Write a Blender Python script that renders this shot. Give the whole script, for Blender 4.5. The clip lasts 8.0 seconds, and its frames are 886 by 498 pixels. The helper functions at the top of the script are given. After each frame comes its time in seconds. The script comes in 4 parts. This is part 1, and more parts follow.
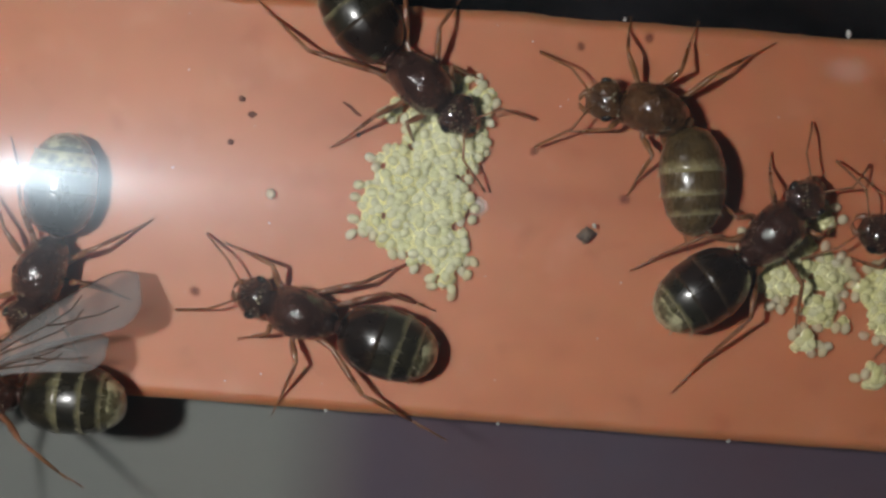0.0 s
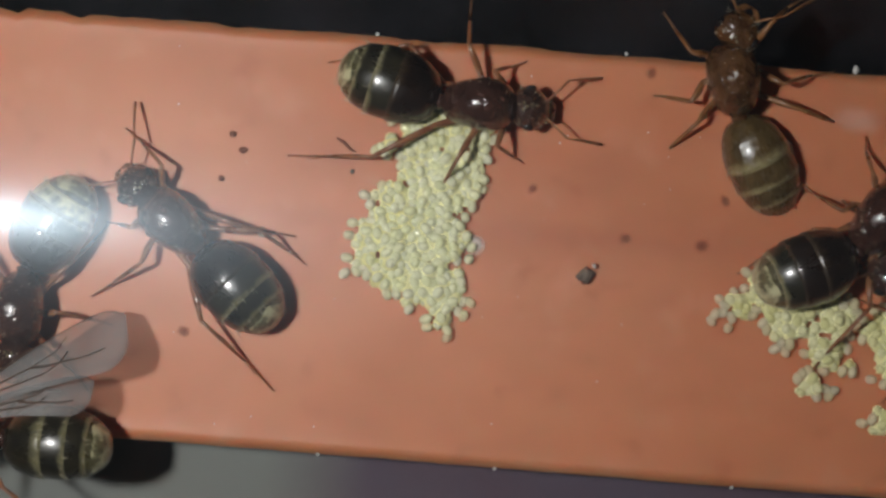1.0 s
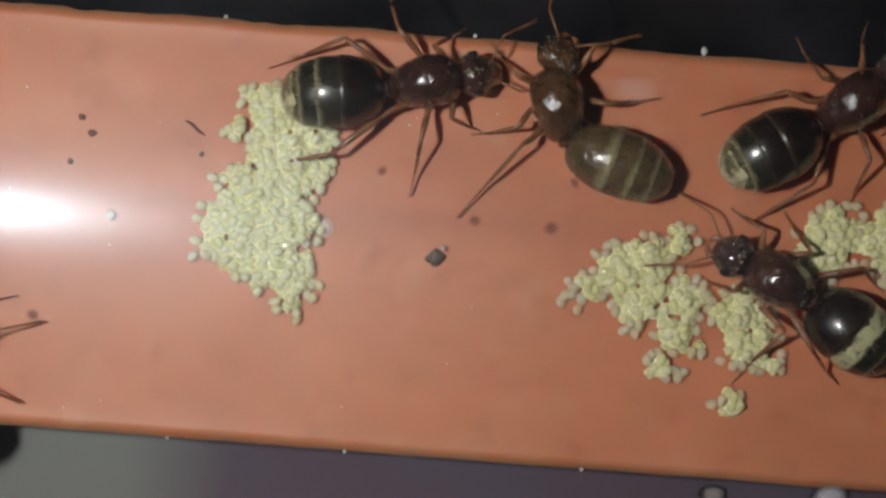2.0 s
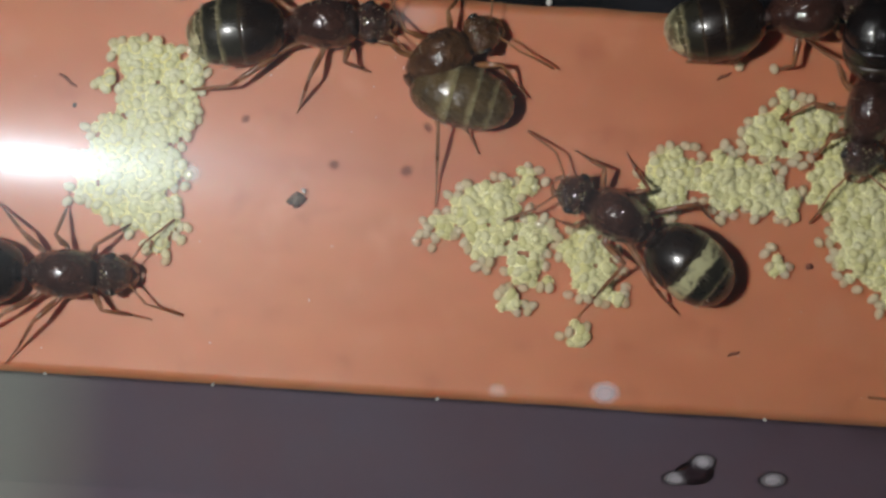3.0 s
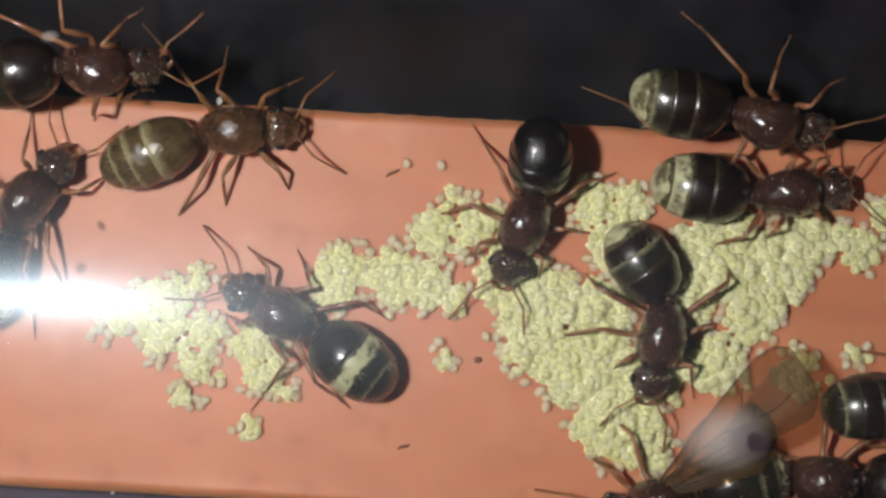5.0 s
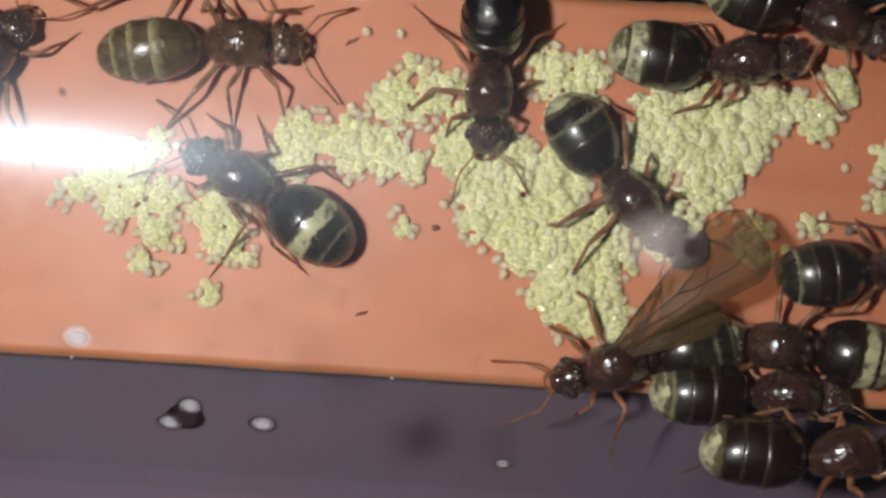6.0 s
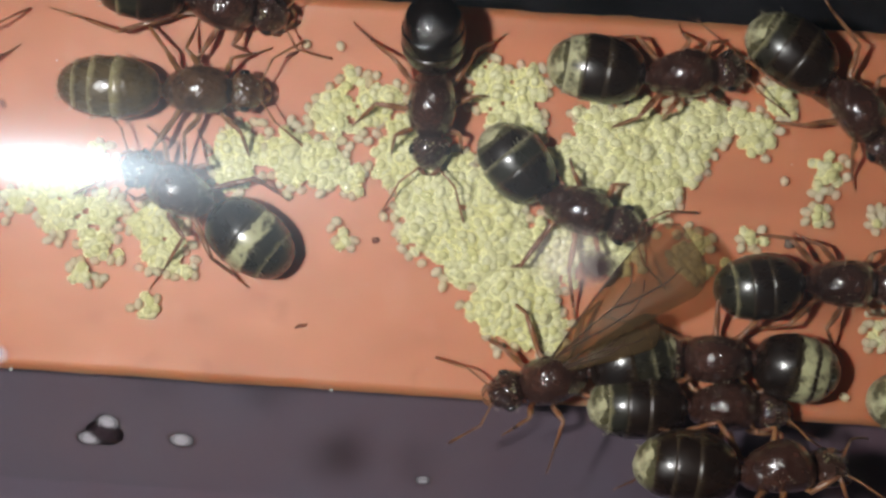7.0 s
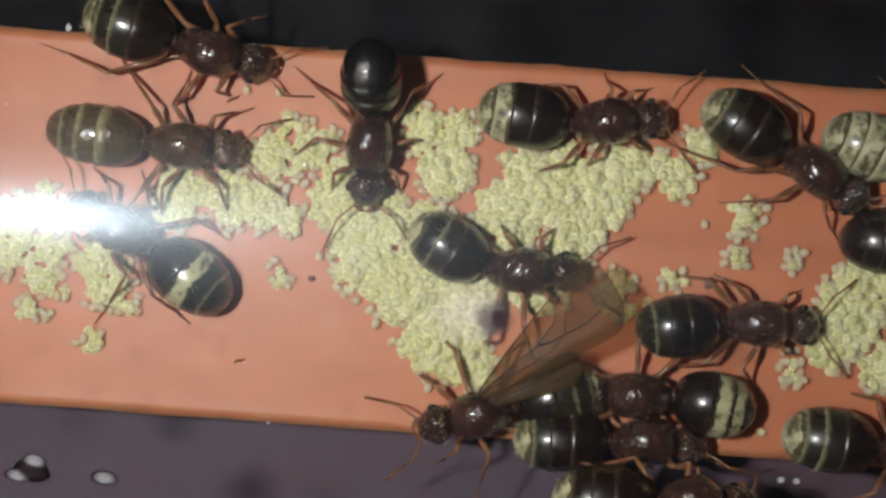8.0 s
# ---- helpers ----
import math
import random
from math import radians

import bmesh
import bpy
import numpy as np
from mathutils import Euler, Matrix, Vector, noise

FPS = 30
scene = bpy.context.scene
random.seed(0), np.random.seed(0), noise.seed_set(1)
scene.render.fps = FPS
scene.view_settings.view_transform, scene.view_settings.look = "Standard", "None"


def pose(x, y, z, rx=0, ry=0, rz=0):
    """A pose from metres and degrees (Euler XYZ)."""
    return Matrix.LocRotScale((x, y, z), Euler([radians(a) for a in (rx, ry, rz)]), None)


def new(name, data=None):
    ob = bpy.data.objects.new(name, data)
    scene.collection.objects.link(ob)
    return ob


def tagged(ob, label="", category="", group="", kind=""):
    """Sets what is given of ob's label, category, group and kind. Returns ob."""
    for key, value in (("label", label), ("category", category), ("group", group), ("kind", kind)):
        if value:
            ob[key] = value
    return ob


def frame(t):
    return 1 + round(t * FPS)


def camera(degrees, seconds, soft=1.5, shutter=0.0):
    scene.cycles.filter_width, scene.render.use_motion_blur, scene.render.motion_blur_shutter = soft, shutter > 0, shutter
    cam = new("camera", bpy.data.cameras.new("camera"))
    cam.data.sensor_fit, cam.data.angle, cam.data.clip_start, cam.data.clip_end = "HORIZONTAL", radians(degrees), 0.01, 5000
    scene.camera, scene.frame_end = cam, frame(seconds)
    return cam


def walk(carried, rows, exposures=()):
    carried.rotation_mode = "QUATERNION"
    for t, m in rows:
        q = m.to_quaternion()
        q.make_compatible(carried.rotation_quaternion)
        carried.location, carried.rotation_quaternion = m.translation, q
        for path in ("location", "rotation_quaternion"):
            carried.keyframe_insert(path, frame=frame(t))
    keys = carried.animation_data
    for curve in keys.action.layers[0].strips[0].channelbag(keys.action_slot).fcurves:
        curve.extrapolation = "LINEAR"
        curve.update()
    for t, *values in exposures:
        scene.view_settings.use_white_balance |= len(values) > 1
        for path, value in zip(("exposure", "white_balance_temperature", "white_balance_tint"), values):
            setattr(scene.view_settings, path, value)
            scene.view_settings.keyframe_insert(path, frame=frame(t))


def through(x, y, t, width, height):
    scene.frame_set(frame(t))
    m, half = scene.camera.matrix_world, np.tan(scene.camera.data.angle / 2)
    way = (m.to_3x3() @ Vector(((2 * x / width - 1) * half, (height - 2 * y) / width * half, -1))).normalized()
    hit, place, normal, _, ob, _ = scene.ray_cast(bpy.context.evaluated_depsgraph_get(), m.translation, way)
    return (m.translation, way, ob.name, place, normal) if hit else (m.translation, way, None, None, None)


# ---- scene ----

# Everything below is laid out in millimetres and brought to metres by U.
U = 0.001

# ---------------------------------------------------------------- camera
cam = camera(34.0, 8.0, soft=2.8)
PATH = [
    (0, -0.20, -0.96, 52.62, -0.34, 0.28, 4.32),
    (0.1, -0.43, -1.36, 52.41, -0.30, 0.28, 4.32),
    (0.3, -0.84, -1.88, 52.09, -0.25, 0.25, 4.31),
    (0.5, -0.53, -1.45, 51.53, -0.19, 0.32, 4.20),
    (0.8, -0.07, -0.00, 51.34, -0.07, 0.32, 4.39),
    (1, -0.10, 0.15, 51.23, 0.00, 0.33, 4.52),
    (1.5, -0.06, -0.19, 49.73, 0.15, 0.33, 4.52),
    (1.7, 1.27, -0.71, 50.32, 0.18, 0.24, 4.46),
    (2, 5.03, -0.30, 51.15, 0.25, 0.07, 4.36),
    (2.2, 7.47, 0.10, 51.79, 0.18, -0.14, 4.28),
    (3.3, 11.25, -2.63, 54.36, 0.30, 0.05, 3.51),
    (3.5, 12.62, -1.61, 54.43, 0.29, 0.00, 3.48),
    (4, 16.26, 0.49, 55.18, 0.41, -0.04, 3.47),
    (4.5, 20.42, 3.24, 55.70, 0.03, 0.35, 3.33),
    (5, 22.80, 2.54, 54.77, -0.06, 0.48, 3.27),
    (5.2, 23.43, 1.16, 54.76, -0.04, 0.41, 3.38),
    (6.3, 25.07, -2.68, 55.18, 0.06, 0.34, 3.70),
    (6.5, 25.55, -2.53, 55.21, 0.08, 0.31, 3.73),
    (7, 26.74, -1.87, 55.08, 0.08, 0.27, 3.79),
    (7.5, 29.12, -0.46, 55.41, -0.01, 0.31, 3.89),
    (8, 29.27, -0.39, 57.30, 0.30, 0.26, 4.13),
]
VIEW = [(t, pose(x * U, y * U, z * U, rx, ry, rz)) for t, x, y, z, rx, ry, rz in PATH]
walk(cam, VIEW, [(0, -0.33), (2.2, -0.33), (3.5, -0.03), (4.05, 0.0), (4.4, 0.25), (5, 0.27), (7, 0.24), (8, 0.16)])

# ---------------------------------------------------------------- world and light
LAMP_POWER = 920.0
world = bpy.data.worlds.new("dark_room")
scene.world = world
world.use_nodes = True
world.node_tree.nodes["Background"].inputs["Color"].default_value = (0.62, 0.57, 0.58, 1)
world.node_tree.nodes["Background"].inputs["Strength"].default_value = 0.035


# ---------------------------------------------------------------- materials
def blank(name):
    m = bpy.data.materials.new(name)
    m.use_nodes = True
    t = m.node_tree
    t.nodes.clear()
    out = t.nodes.new("ShaderNodeOutputMaterial")
    return m, t, out


def node(t, kind, **values):
    n = t.nodes.new(kind)
    for key, value in values.items():
        n.inputs[key.replace("_", " ")].default_value = value
    return n


def noise_of(t, scale, detail=3.0, source="Object", stretch=(1, 1, 1)):
    """A noise at so many grains a millimetre."""
    co = t.nodes.new("ShaderNodeTexCoord")
    mp = t.nodes.new("ShaderNodeMapping")
    k = scale / U if source != "Generated" else scale
    mp.inputs["Scale"].default_value = (k * stretch[0], k * stretch[1], k * stretch[2])
    t.links.new(co.outputs[source], mp.inputs["Vector"])
    n = node(t, "ShaderNodeTexNoise", Scale=1.0, Detail=detail, Roughness=0.6)
    t.links.new(mp.outputs["Vector"], n.inputs["Vector"])
    return n


def ramp(t, source, *stops):
    r = t.nodes.new("ShaderNodeValToRGB")
    e = r.color_ramp.elements
    while len(e) < len(stops):
        e.new(0.5)
    for el, (at, c) in zip(e, stops):
        el.position, el.color = at, (*c, 1)
    t.links.new(source, r.inputs["Fac"])
    return r


def mixed(t, fac, a, b, blend="MIX"):
    m = t.nodes.new("ShaderNodeMix")
    m.data_type, m.blend_type = "RGBA", blend
    for sock, v in ((m.inputs[0], fac), (m.inputs[6], a), (m.inputs[7], b)):
        if isinstance(v, bpy.types.NodeSocket):
            t.links.new(v, sock)
        elif isinstance(v, (int, float)):
            sock.default_value = v
        else:
            sock.default_value = (*v, 1)
    return m.outputs[2]


def bump(t, height, strength, distance):
    b = node(t, "ShaderNodeBump", Strength=strength, Distance=distance * U)
    t.links.new(height, b.inputs["Height"])
    return b


def chitin(name, dark, light, rough=0.25, grain=1.2, coat=0.3, through=0.0, relief=0.02, fine=9.0):
    """Glossy insect cuticle: a colour that wanders between two, fine pits and a shine."""
    m, t, out = blank(name)
    p = node(t, "ShaderNodeBsdfPrincipled", Roughness=rough, IOR=1.5)
    p.inputs["Coat Weight"].default_value, p.inputs["Coat Roughness"].default_value = coat, 0.12
    n, f = noise_of(t, grain), noise_of(t, fine, 2)
    c = ramp(t, n.outputs["Fac"], (0.36, dark), (0.66, light))
    t.links.new(c.outputs["Color"], p.inputs["Base Color"])
    rr = ramp(t, n.outputs["Fac"], (0.3, (rough * 0.8,) * 3), (0.7, (min(1, rough * 1.5),) * 3))
    t.links.new(rr.outputs["Color"], p.inputs["Roughness"])
    t.links.new(bump(t, f.outputs["Fac"], 1.0, relief).outputs["Normal"], p.inputs["Normal"])
    if through:
        p.inputs["Subsurface Weight"].default_value = through
        p.inputs["Subsurface Radius"].default_value = (0.9, 0.45, 0.15)
        p.inputs["Subsurface Scale"].default_value = 0.6 * U
    t.links.new(p.outputs["BSDF"], out.inputs["Surface"])
    return m


def tergite_material(name, dark, light, fringe, edge=0.16, patch=0.0, rough=0.27, relief=0.02, fine=14.0):
    """A plate of the abdomen: dark and shiny with a pale hairy fringe at its rear and, on some, a waxy pale patch."""
    m, t, out = blank(name)
    p = node(t, "ShaderNodeBsdfPrincipled", Roughness=rough, IOR=1.5)
    p.inputs["Coat Weight"].default_value, p.inputs["Coat Roughness"].default_value = 0.5, 0.13
    co = t.nodes.new("ShaderNodeTexCoord")
    xyz = t.nodes.new("ShaderNodeSeparateXYZ")
    t.links.new(co.outputs["Generated"], xyz.inputs["Vector"])
    n = noise_of(t, 1.1)
    streak = noise_of(t, 2.2, 4, stretch=(0.35, 1.0, 1.0))
    base = ramp(t, n.outputs["Fac"], (0.3, dark), (0.8, light))
    wob = node(t, "ShaderNodeMath")
    wob.operation = "MULTIPLY_ADD"
    t.links.new(streak.outputs["Fac"], wob.inputs[0])
    wob.inputs[1].default_value = 0.5
    t.links.new(xyz.outputs["X"], wob.inputs[2])
    rim = ramp(t, wob.outputs["Value"], (edge + 0.12, (0.9, 0.9, 0.9)), (edge + 0.42, (0, 0, 0)))
    c = mixed(t, rim.outputs["Color"], base.outputs["Color"], fringe)
    if patch:
        s2 = noise_of(t, 1.8, 8)
        w2 = ramp(t, s2.outputs["Fac"], (0.46 - patch * 0.1, (0, 0, 0)), (0.62 - patch * 0.1, (0.85, 0.85, 0.85)))
        s3 = noise_of(t, 1.3, 6)
        shift = node(t, "ShaderNodeMath")
        shift.operation = "MULTIPLY_ADD"
        t.links.new(s3.outputs["Fac"], shift.inputs[0])
        shift.inputs[1].default_value = 0.7
        t.links.new(xyz.outputs["X"], shift.inputs[2])
        band = ramp(t, shift.outputs["Value"], (0.36, (0, 0, 0)), (0.48, (1, 1, 1)), (1.14, (1, 1, 1)), (1.26, (0, 0, 0)))
        w3 = mixed(t, 1.0, w2.outputs["Color"], band.outputs["Color"], "MULTIPLY")
        c = mixed(t, w3, c, fringe)
    t.links.new(c, p.inputs["Base Color"])
    hair = noise_of(t, fine, 2, stretch=(0.25, 1, 1) if fine > 10 else (1, 1, 1))
    t.links.new(bump(t, hair.outputs["Fac"], 0.35 if fine > 10 else 0.9, relief).outputs["Normal"], p.inputs["Normal"])
    rr = ramp(t, streak.outputs["Fac"], (0.35, (rough * 0.8,) * 3), (0.7, (rough * 1.6,) * 3))
    t.links.new(rr.outputs["Color"], p.inputs["Roughness"])
    t.links.new(p.outputs["BSDF"], out.inputs["Surface"])
    return m


def filler_material():
    """Salmon-coloured filling of the tube: matt, mottled, faintly brushed along the tube, with grime and a crease's
    shade painted on.
    """
    m, t, out = blank("salmon_filler")
    p = node(t, "ShaderNodeBsdfPrincipled", Roughness=0.5, IOR=1.45)
    p.inputs["Subsurface Weight"].default_value = 0.45
    p.inputs["Subsurface Radius"].default_value = (1.0, 0.3, 0.15)
    p.inputs["Subsurface Scale"].default_value = 0.9 * U
    big, mid, fine = noise_of(t, 0.09, 3, stretch=(0.5, 1, 1)), noise_of(t, 0.4, 5, stretch=(0.6, 1.2, 1)), noise_of(t, 7, 3)
    a = ramp(t, big.outputs["Fac"], (0.3, (0.47, 0.158, 0.075)), (0.7, (0.56, 0.212, 0.108)))
    b = ramp(t, mid.outputs["Fac"], (0.3, (0.9, 0.87, 0.86)), (0.7, (1.04, 1.06, 1.08)))
    c = mixed(t, 1.0, a.outputs["Color"], b.outputs["Color"], "MULTIPLY")
    grime = noise_of(t, 0.55, 6)
    g = ramp(t, grime.outputs["Fac"], (0.58, (0, 0, 0)), (0.74, (0.45, 0.45, 0.45)))
    c = mixed(t, g.outputs["Color"], c, (0.34, 0.095, 0.05))
    pale = noise_of(t, 0.35, 5)
    w = ramp(t, pale.outputs["Fac"], (0.56, (0, 0, 0)), (0.75, (0.35, 0.35, 0.35)))
    c = mixed(t, w.outputs["Color"], c, (0.66, 0.33, 0.22))
    # A wavering dark line along the tube paints in the shade of a crease.
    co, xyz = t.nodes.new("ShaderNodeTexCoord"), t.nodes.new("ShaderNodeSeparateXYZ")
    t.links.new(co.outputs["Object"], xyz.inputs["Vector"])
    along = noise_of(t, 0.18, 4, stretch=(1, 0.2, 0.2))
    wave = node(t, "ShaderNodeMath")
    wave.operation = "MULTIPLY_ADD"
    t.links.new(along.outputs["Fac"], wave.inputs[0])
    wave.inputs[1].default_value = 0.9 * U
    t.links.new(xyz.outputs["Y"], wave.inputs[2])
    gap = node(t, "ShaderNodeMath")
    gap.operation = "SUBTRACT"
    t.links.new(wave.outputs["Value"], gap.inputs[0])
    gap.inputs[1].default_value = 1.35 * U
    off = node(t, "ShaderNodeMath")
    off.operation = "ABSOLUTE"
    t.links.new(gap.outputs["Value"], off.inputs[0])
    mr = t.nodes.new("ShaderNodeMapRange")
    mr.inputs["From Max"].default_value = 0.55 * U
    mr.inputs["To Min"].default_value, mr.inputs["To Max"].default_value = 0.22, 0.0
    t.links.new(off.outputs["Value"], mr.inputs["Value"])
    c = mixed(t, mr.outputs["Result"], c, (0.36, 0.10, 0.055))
    dust = noise_of(t, 2.6, 2)
    d = ramp(t, dust.outputs["Fac"], (0.74, (0, 0, 0)), (0.8, (0.5, 0.5, 0.5)))
    c = mixed(t, d.outputs["Color"], c, (0.12, 0.045, 0.03))
    t.links.new(c, p.inputs["Base Color"])
    t.links.new(bump(t, fine.outputs["Fac"], 0.25, 0.03).outputs["Normal"], p.inputs["Normal"])
    t.links.new(p.outputs["BSDF"], out.inputs["Surface"])
    return m


def glass_material():
    """Thin tube glass with a smeared film on it: clear, a sharp reflection and a faint wide one."""
    m, t, out = blank("smeared_tube_glass")
    clear = node(t, "ShaderNodeBsdfTransparent", Color=(0.97, 0.98, 0.98, 1))
    sharp = node(t, "ShaderNodeBsdfGlossy", Color=(0.93, 0.97, 1, 1), Roughness=0.115)
    film = node(t, "ShaderNodeBsdfGlossy", Color=(0.7, 0.87, 1, 1), Roughness=0.27)
    fr = node(t, "ShaderNodeFresnel", IOR=1.5)
    a = t.nodes.new("ShaderNodeMixShader")
    dim = node(t, "ShaderNodeMath")
    dim.operation = "MULTIPLY"
    dim.inputs[1].default_value = 0.003
    t.links.new(fr.outputs["Fac"], dim.inputs[0])
    t.links.new(dim.outputs["Value"], a.inputs["Fac"])
    t.links.new(clear.outputs["BSDF"], a.inputs[1])
    t.links.new(sharp.outputs["BSDF"], a.inputs[2])
    smear = noise_of(t, 0.22, 5, stretch=(0.35, 1, 1))
    amount = ramp(t, smear.outputs["Fac"], (0.3, (0.005,) * 3), (0.75, (0.0105,) * 3))
    b = t.nodes.new("ShaderNodeMixShader")
    t.links.new(amount.outputs["Color"], b.inputs["Fac"])
    t.links.new(a.outputs["Shader"], b.inputs[1])
    t.links.new(film.outputs["BSDF"], b.inputs[2])
    veil = node(t, "ShaderNodeBsdfGlossy", Color=(0.74, 0.89, 1, 1), Roughness=0.5)
    c = t.nodes.new("ShaderNodeMixShader")
    c.inputs["Fac"].default_value = 0.0075
    t.links.new(b.outputs["Shader"], c.inputs[1])
    t.links.new(veil.outputs["BSDF"], c.inputs[2])
    t.links.new(c.outputs["Shader"], out.inputs["Surface"])
    return m


def wing_material(name, tint, through_tint):
    m, t, out = blank(name)
    p = node(t, "ShaderNodeBsdfPrincipled", Roughness=0.45)
    p.inputs["Specular IOR Level"].default_value = 0.25
    p.inputs["Base Color"].default_value = (*tint, 1)
    clear = node(t, "ShaderNodeBsdfTransparent", Color=(*through_tint, 1))
    n = noise_of(t, 0.5)
    k = ramp(t, n.outputs["Fac"], (0.3, (0.14,) * 3), (0.7, (0.28,) * 3))
    x = t.nodes.new("ShaderNodeMixShader")
    t.links.new(k.outputs["Color"], x.inputs["Fac"])
    t.links.new(clear.outputs["BSDF"], x.inputs[1])
    t.links.new(p.outputs["BSDF"], x.inputs[2])
    t.links.new(x.outputs["Shader"], out.inputs["Surface"])
    return m


def soft_shell(t, color, shine, soak):
    """A milky skin: light soaks through it as well as off it, under a wet gloss."""
    off, in_, wet = t.nodes.new("ShaderNodeBsdfDiffuse"), t.nodes.new("ShaderNodeBsdfTranslucent"), node(t, "ShaderNodeBsdfGlossy", Color=(1, 1, 1, 1), Roughness=0.075)
    t.links.new(color, off.inputs["Color"])
    t.links.new(color, in_.inputs["Color"])
    a, b, fr = t.nodes.new("ShaderNodeMixShader"), t.nodes.new("ShaderNodeMixShader"), node(t, "ShaderNodeFresnel", IOR=shine)
    a.inputs["Fac"].default_value = soak
    t.links.new(off.outputs["BSDF"], a.inputs[1])
    t.links.new(in_.outputs["BSDF"], a.inputs[2])
    t.links.new(fr.outputs["Fac"], b.inputs["Fac"])
    t.links.new(a.outputs["Shader"], b.inputs[1])
    t.links.new(wet.outputs["BSDF"], b.inputs[2])
    return b.outputs["Shader"], (off, in_, wet)


def egg_material(name, clearness, low, high):
    """Soft cream eggs with a wet highlight; fresh ones let the floor show through."""
    m, t, out = blank(name)
    info, geo = t.nodes.new("ShaderNodeObjectInfo"), t.nodes.new("ShaderNodeNewGeometry")
    add = node(t, "ShaderNodeMath")
    add.operation = "ADD"
    t.links.new(info.outputs["Random"], add.inputs[0])
    t.links.new(geo.outputs["Random Per Island"], add.inputs[1])
    fr = node(t, "ShaderNodeMath")
    fr.operation = "FRACT"
    t.links.new(add.outputs["Value"], fr.inputs[0])
    c = ramp(t, fr.outputs["Value"], (0.0, low), (1.0, high))
    shell, _ = soft_shell(t, c.outputs["Color"], 1.6, 0.18)
    clear = node(t, "ShaderNodeBsdfTransparent", Color=(1.0, 0.99, 0.95, 1))
    x = t.nodes.new("ShaderNodeMixShader")
    x.inputs["Fac"].default_value = clearness
    t.links.new(shell, x.inputs[1])
    t.links.new(clear.outputs["BSDF"], x.inputs[2])
    t.links.new(x.outputs["Shader"], out.inputs["Surface"])
    return m


def bed_material():
    m, t, out = blank("cream_egg_bed")
    a, b = noise_of(t, 0.4, 3), noise_of(t, 3.0, 4)
    c = ramp(t, a.outputs["Fac"], (0.35, (0.79, 0.75, 0.36)), (0.65, (0.86, 0.84, 0.52)))
    # Dark flecks in the colour stand in for small shaded gaps between eggs.
    k = ramp(t, b.outputs["Fac"], (0.63, (0, 0, 0)), (0.69, (0.65, 0.65, 0.65)))
    shell, parts = soft_shell(t, mixed(t, k.outputs["Color"], c.outputs["Color"], (0.2, 0.14, 0.06)), 1.3, 0.3)
    relief = bump(t, b.outputs["Fac"], 0.4, 0.05)
    for p in parts:
        t.links.new(relief.outputs["Normal"], p.inputs["Normal"])
    t.links.new(shell, out.inputs["Surface"])
    return m


def plain(name, color, rough=0.5, grain=1.0, vary=0.35, metal=0.0, shine=0.5, fade=None, second=None):
    m, t, out = blank(name)
    p = node(t, "ShaderNodeBsdfPrincipled", Roughness=rough, Metallic=metal)
    n = noise_of(t, grain, 5)
    lo, hi = tuple(v * (1 - vary) for v in color), tuple(min(1, v * (1 + vary)) for v in color)
    if second:
        lo, hi = color, second
    p.inputs["Specular IOR Level"].default_value = shine
    c = ramp(t, n.outputs["Fac"], (0.3, lo), (0.7, hi)).outputs["Color"]
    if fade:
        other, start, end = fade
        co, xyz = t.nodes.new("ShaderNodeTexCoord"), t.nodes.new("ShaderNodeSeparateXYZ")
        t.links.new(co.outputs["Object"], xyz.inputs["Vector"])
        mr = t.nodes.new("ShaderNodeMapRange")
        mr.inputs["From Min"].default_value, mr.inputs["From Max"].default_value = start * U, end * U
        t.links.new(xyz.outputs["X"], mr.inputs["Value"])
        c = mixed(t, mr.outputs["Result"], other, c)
    t.links.new(c, p.inputs["Base Color"])
    t.links.new(bump(t, n.outputs["Fac"], 0.3, 0.05 / grain).outputs["Normal"], p.inputs["Normal"])
    t.links.new(p.outputs["BSDF"], out.inputs["Surface"])
    return m


def film_spot(name, color, most, rough=0.5, shine=0.5):
    """A dried drop: thick and milky in its middle, thinning out to its rim."""
    m, t, out = blank(name)
    p = node(t, "ShaderNodeBsdfPrincipled", Roughness=rough)
    p.inputs["Base Color"].default_value, p.inputs["Specular IOR Level"].default_value = (*color, 1), shine
    clear = t.nodes.new("ShaderNodeBsdfTransparent")
    co, mp = t.nodes.new("ShaderNodeTexCoord"), t.nodes.new("ShaderNodeMapping")
    mp.inputs["Location"].default_value, mp.inputs["Scale"].default_value = (-1, -1, 0), (2, 2, 0)
    t.links.new(co.outputs["Generated"], mp.inputs["Vector"])
    g = t.nodes.new("ShaderNodeTexGradient")
    g.gradient_type = "SPHERICAL"
    t.links.new(mp.outputs["Vector"], g.inputs["Vector"])
    r = ramp(t, g.outputs["Fac"], (0.02, (0, 0, 0)), (0.85, (most,) * 3))
    r.color_ramp.interpolation = "EASE"
    x = t.nodes.new("ShaderNodeMixShader")
    t.links.new(r.outputs["Color"], x.inputs["Fac"])
    t.links.new(clear.outputs["BSDF"], x.inputs[1])
    t.links.new(p.outputs["BSDF"], x.inputs[2])
    t.links.new(x.outputs["Shader"], out.inputs["Surface"])
    return m


def glow(name, color, strength):
    m, t, out = blank(name)
    e = node(t, "ShaderNodeEmission", Color=(*color, 1), Strength=strength)
    t.links.new(e.outputs["Emission"], out.inputs["Surface"])
    return m


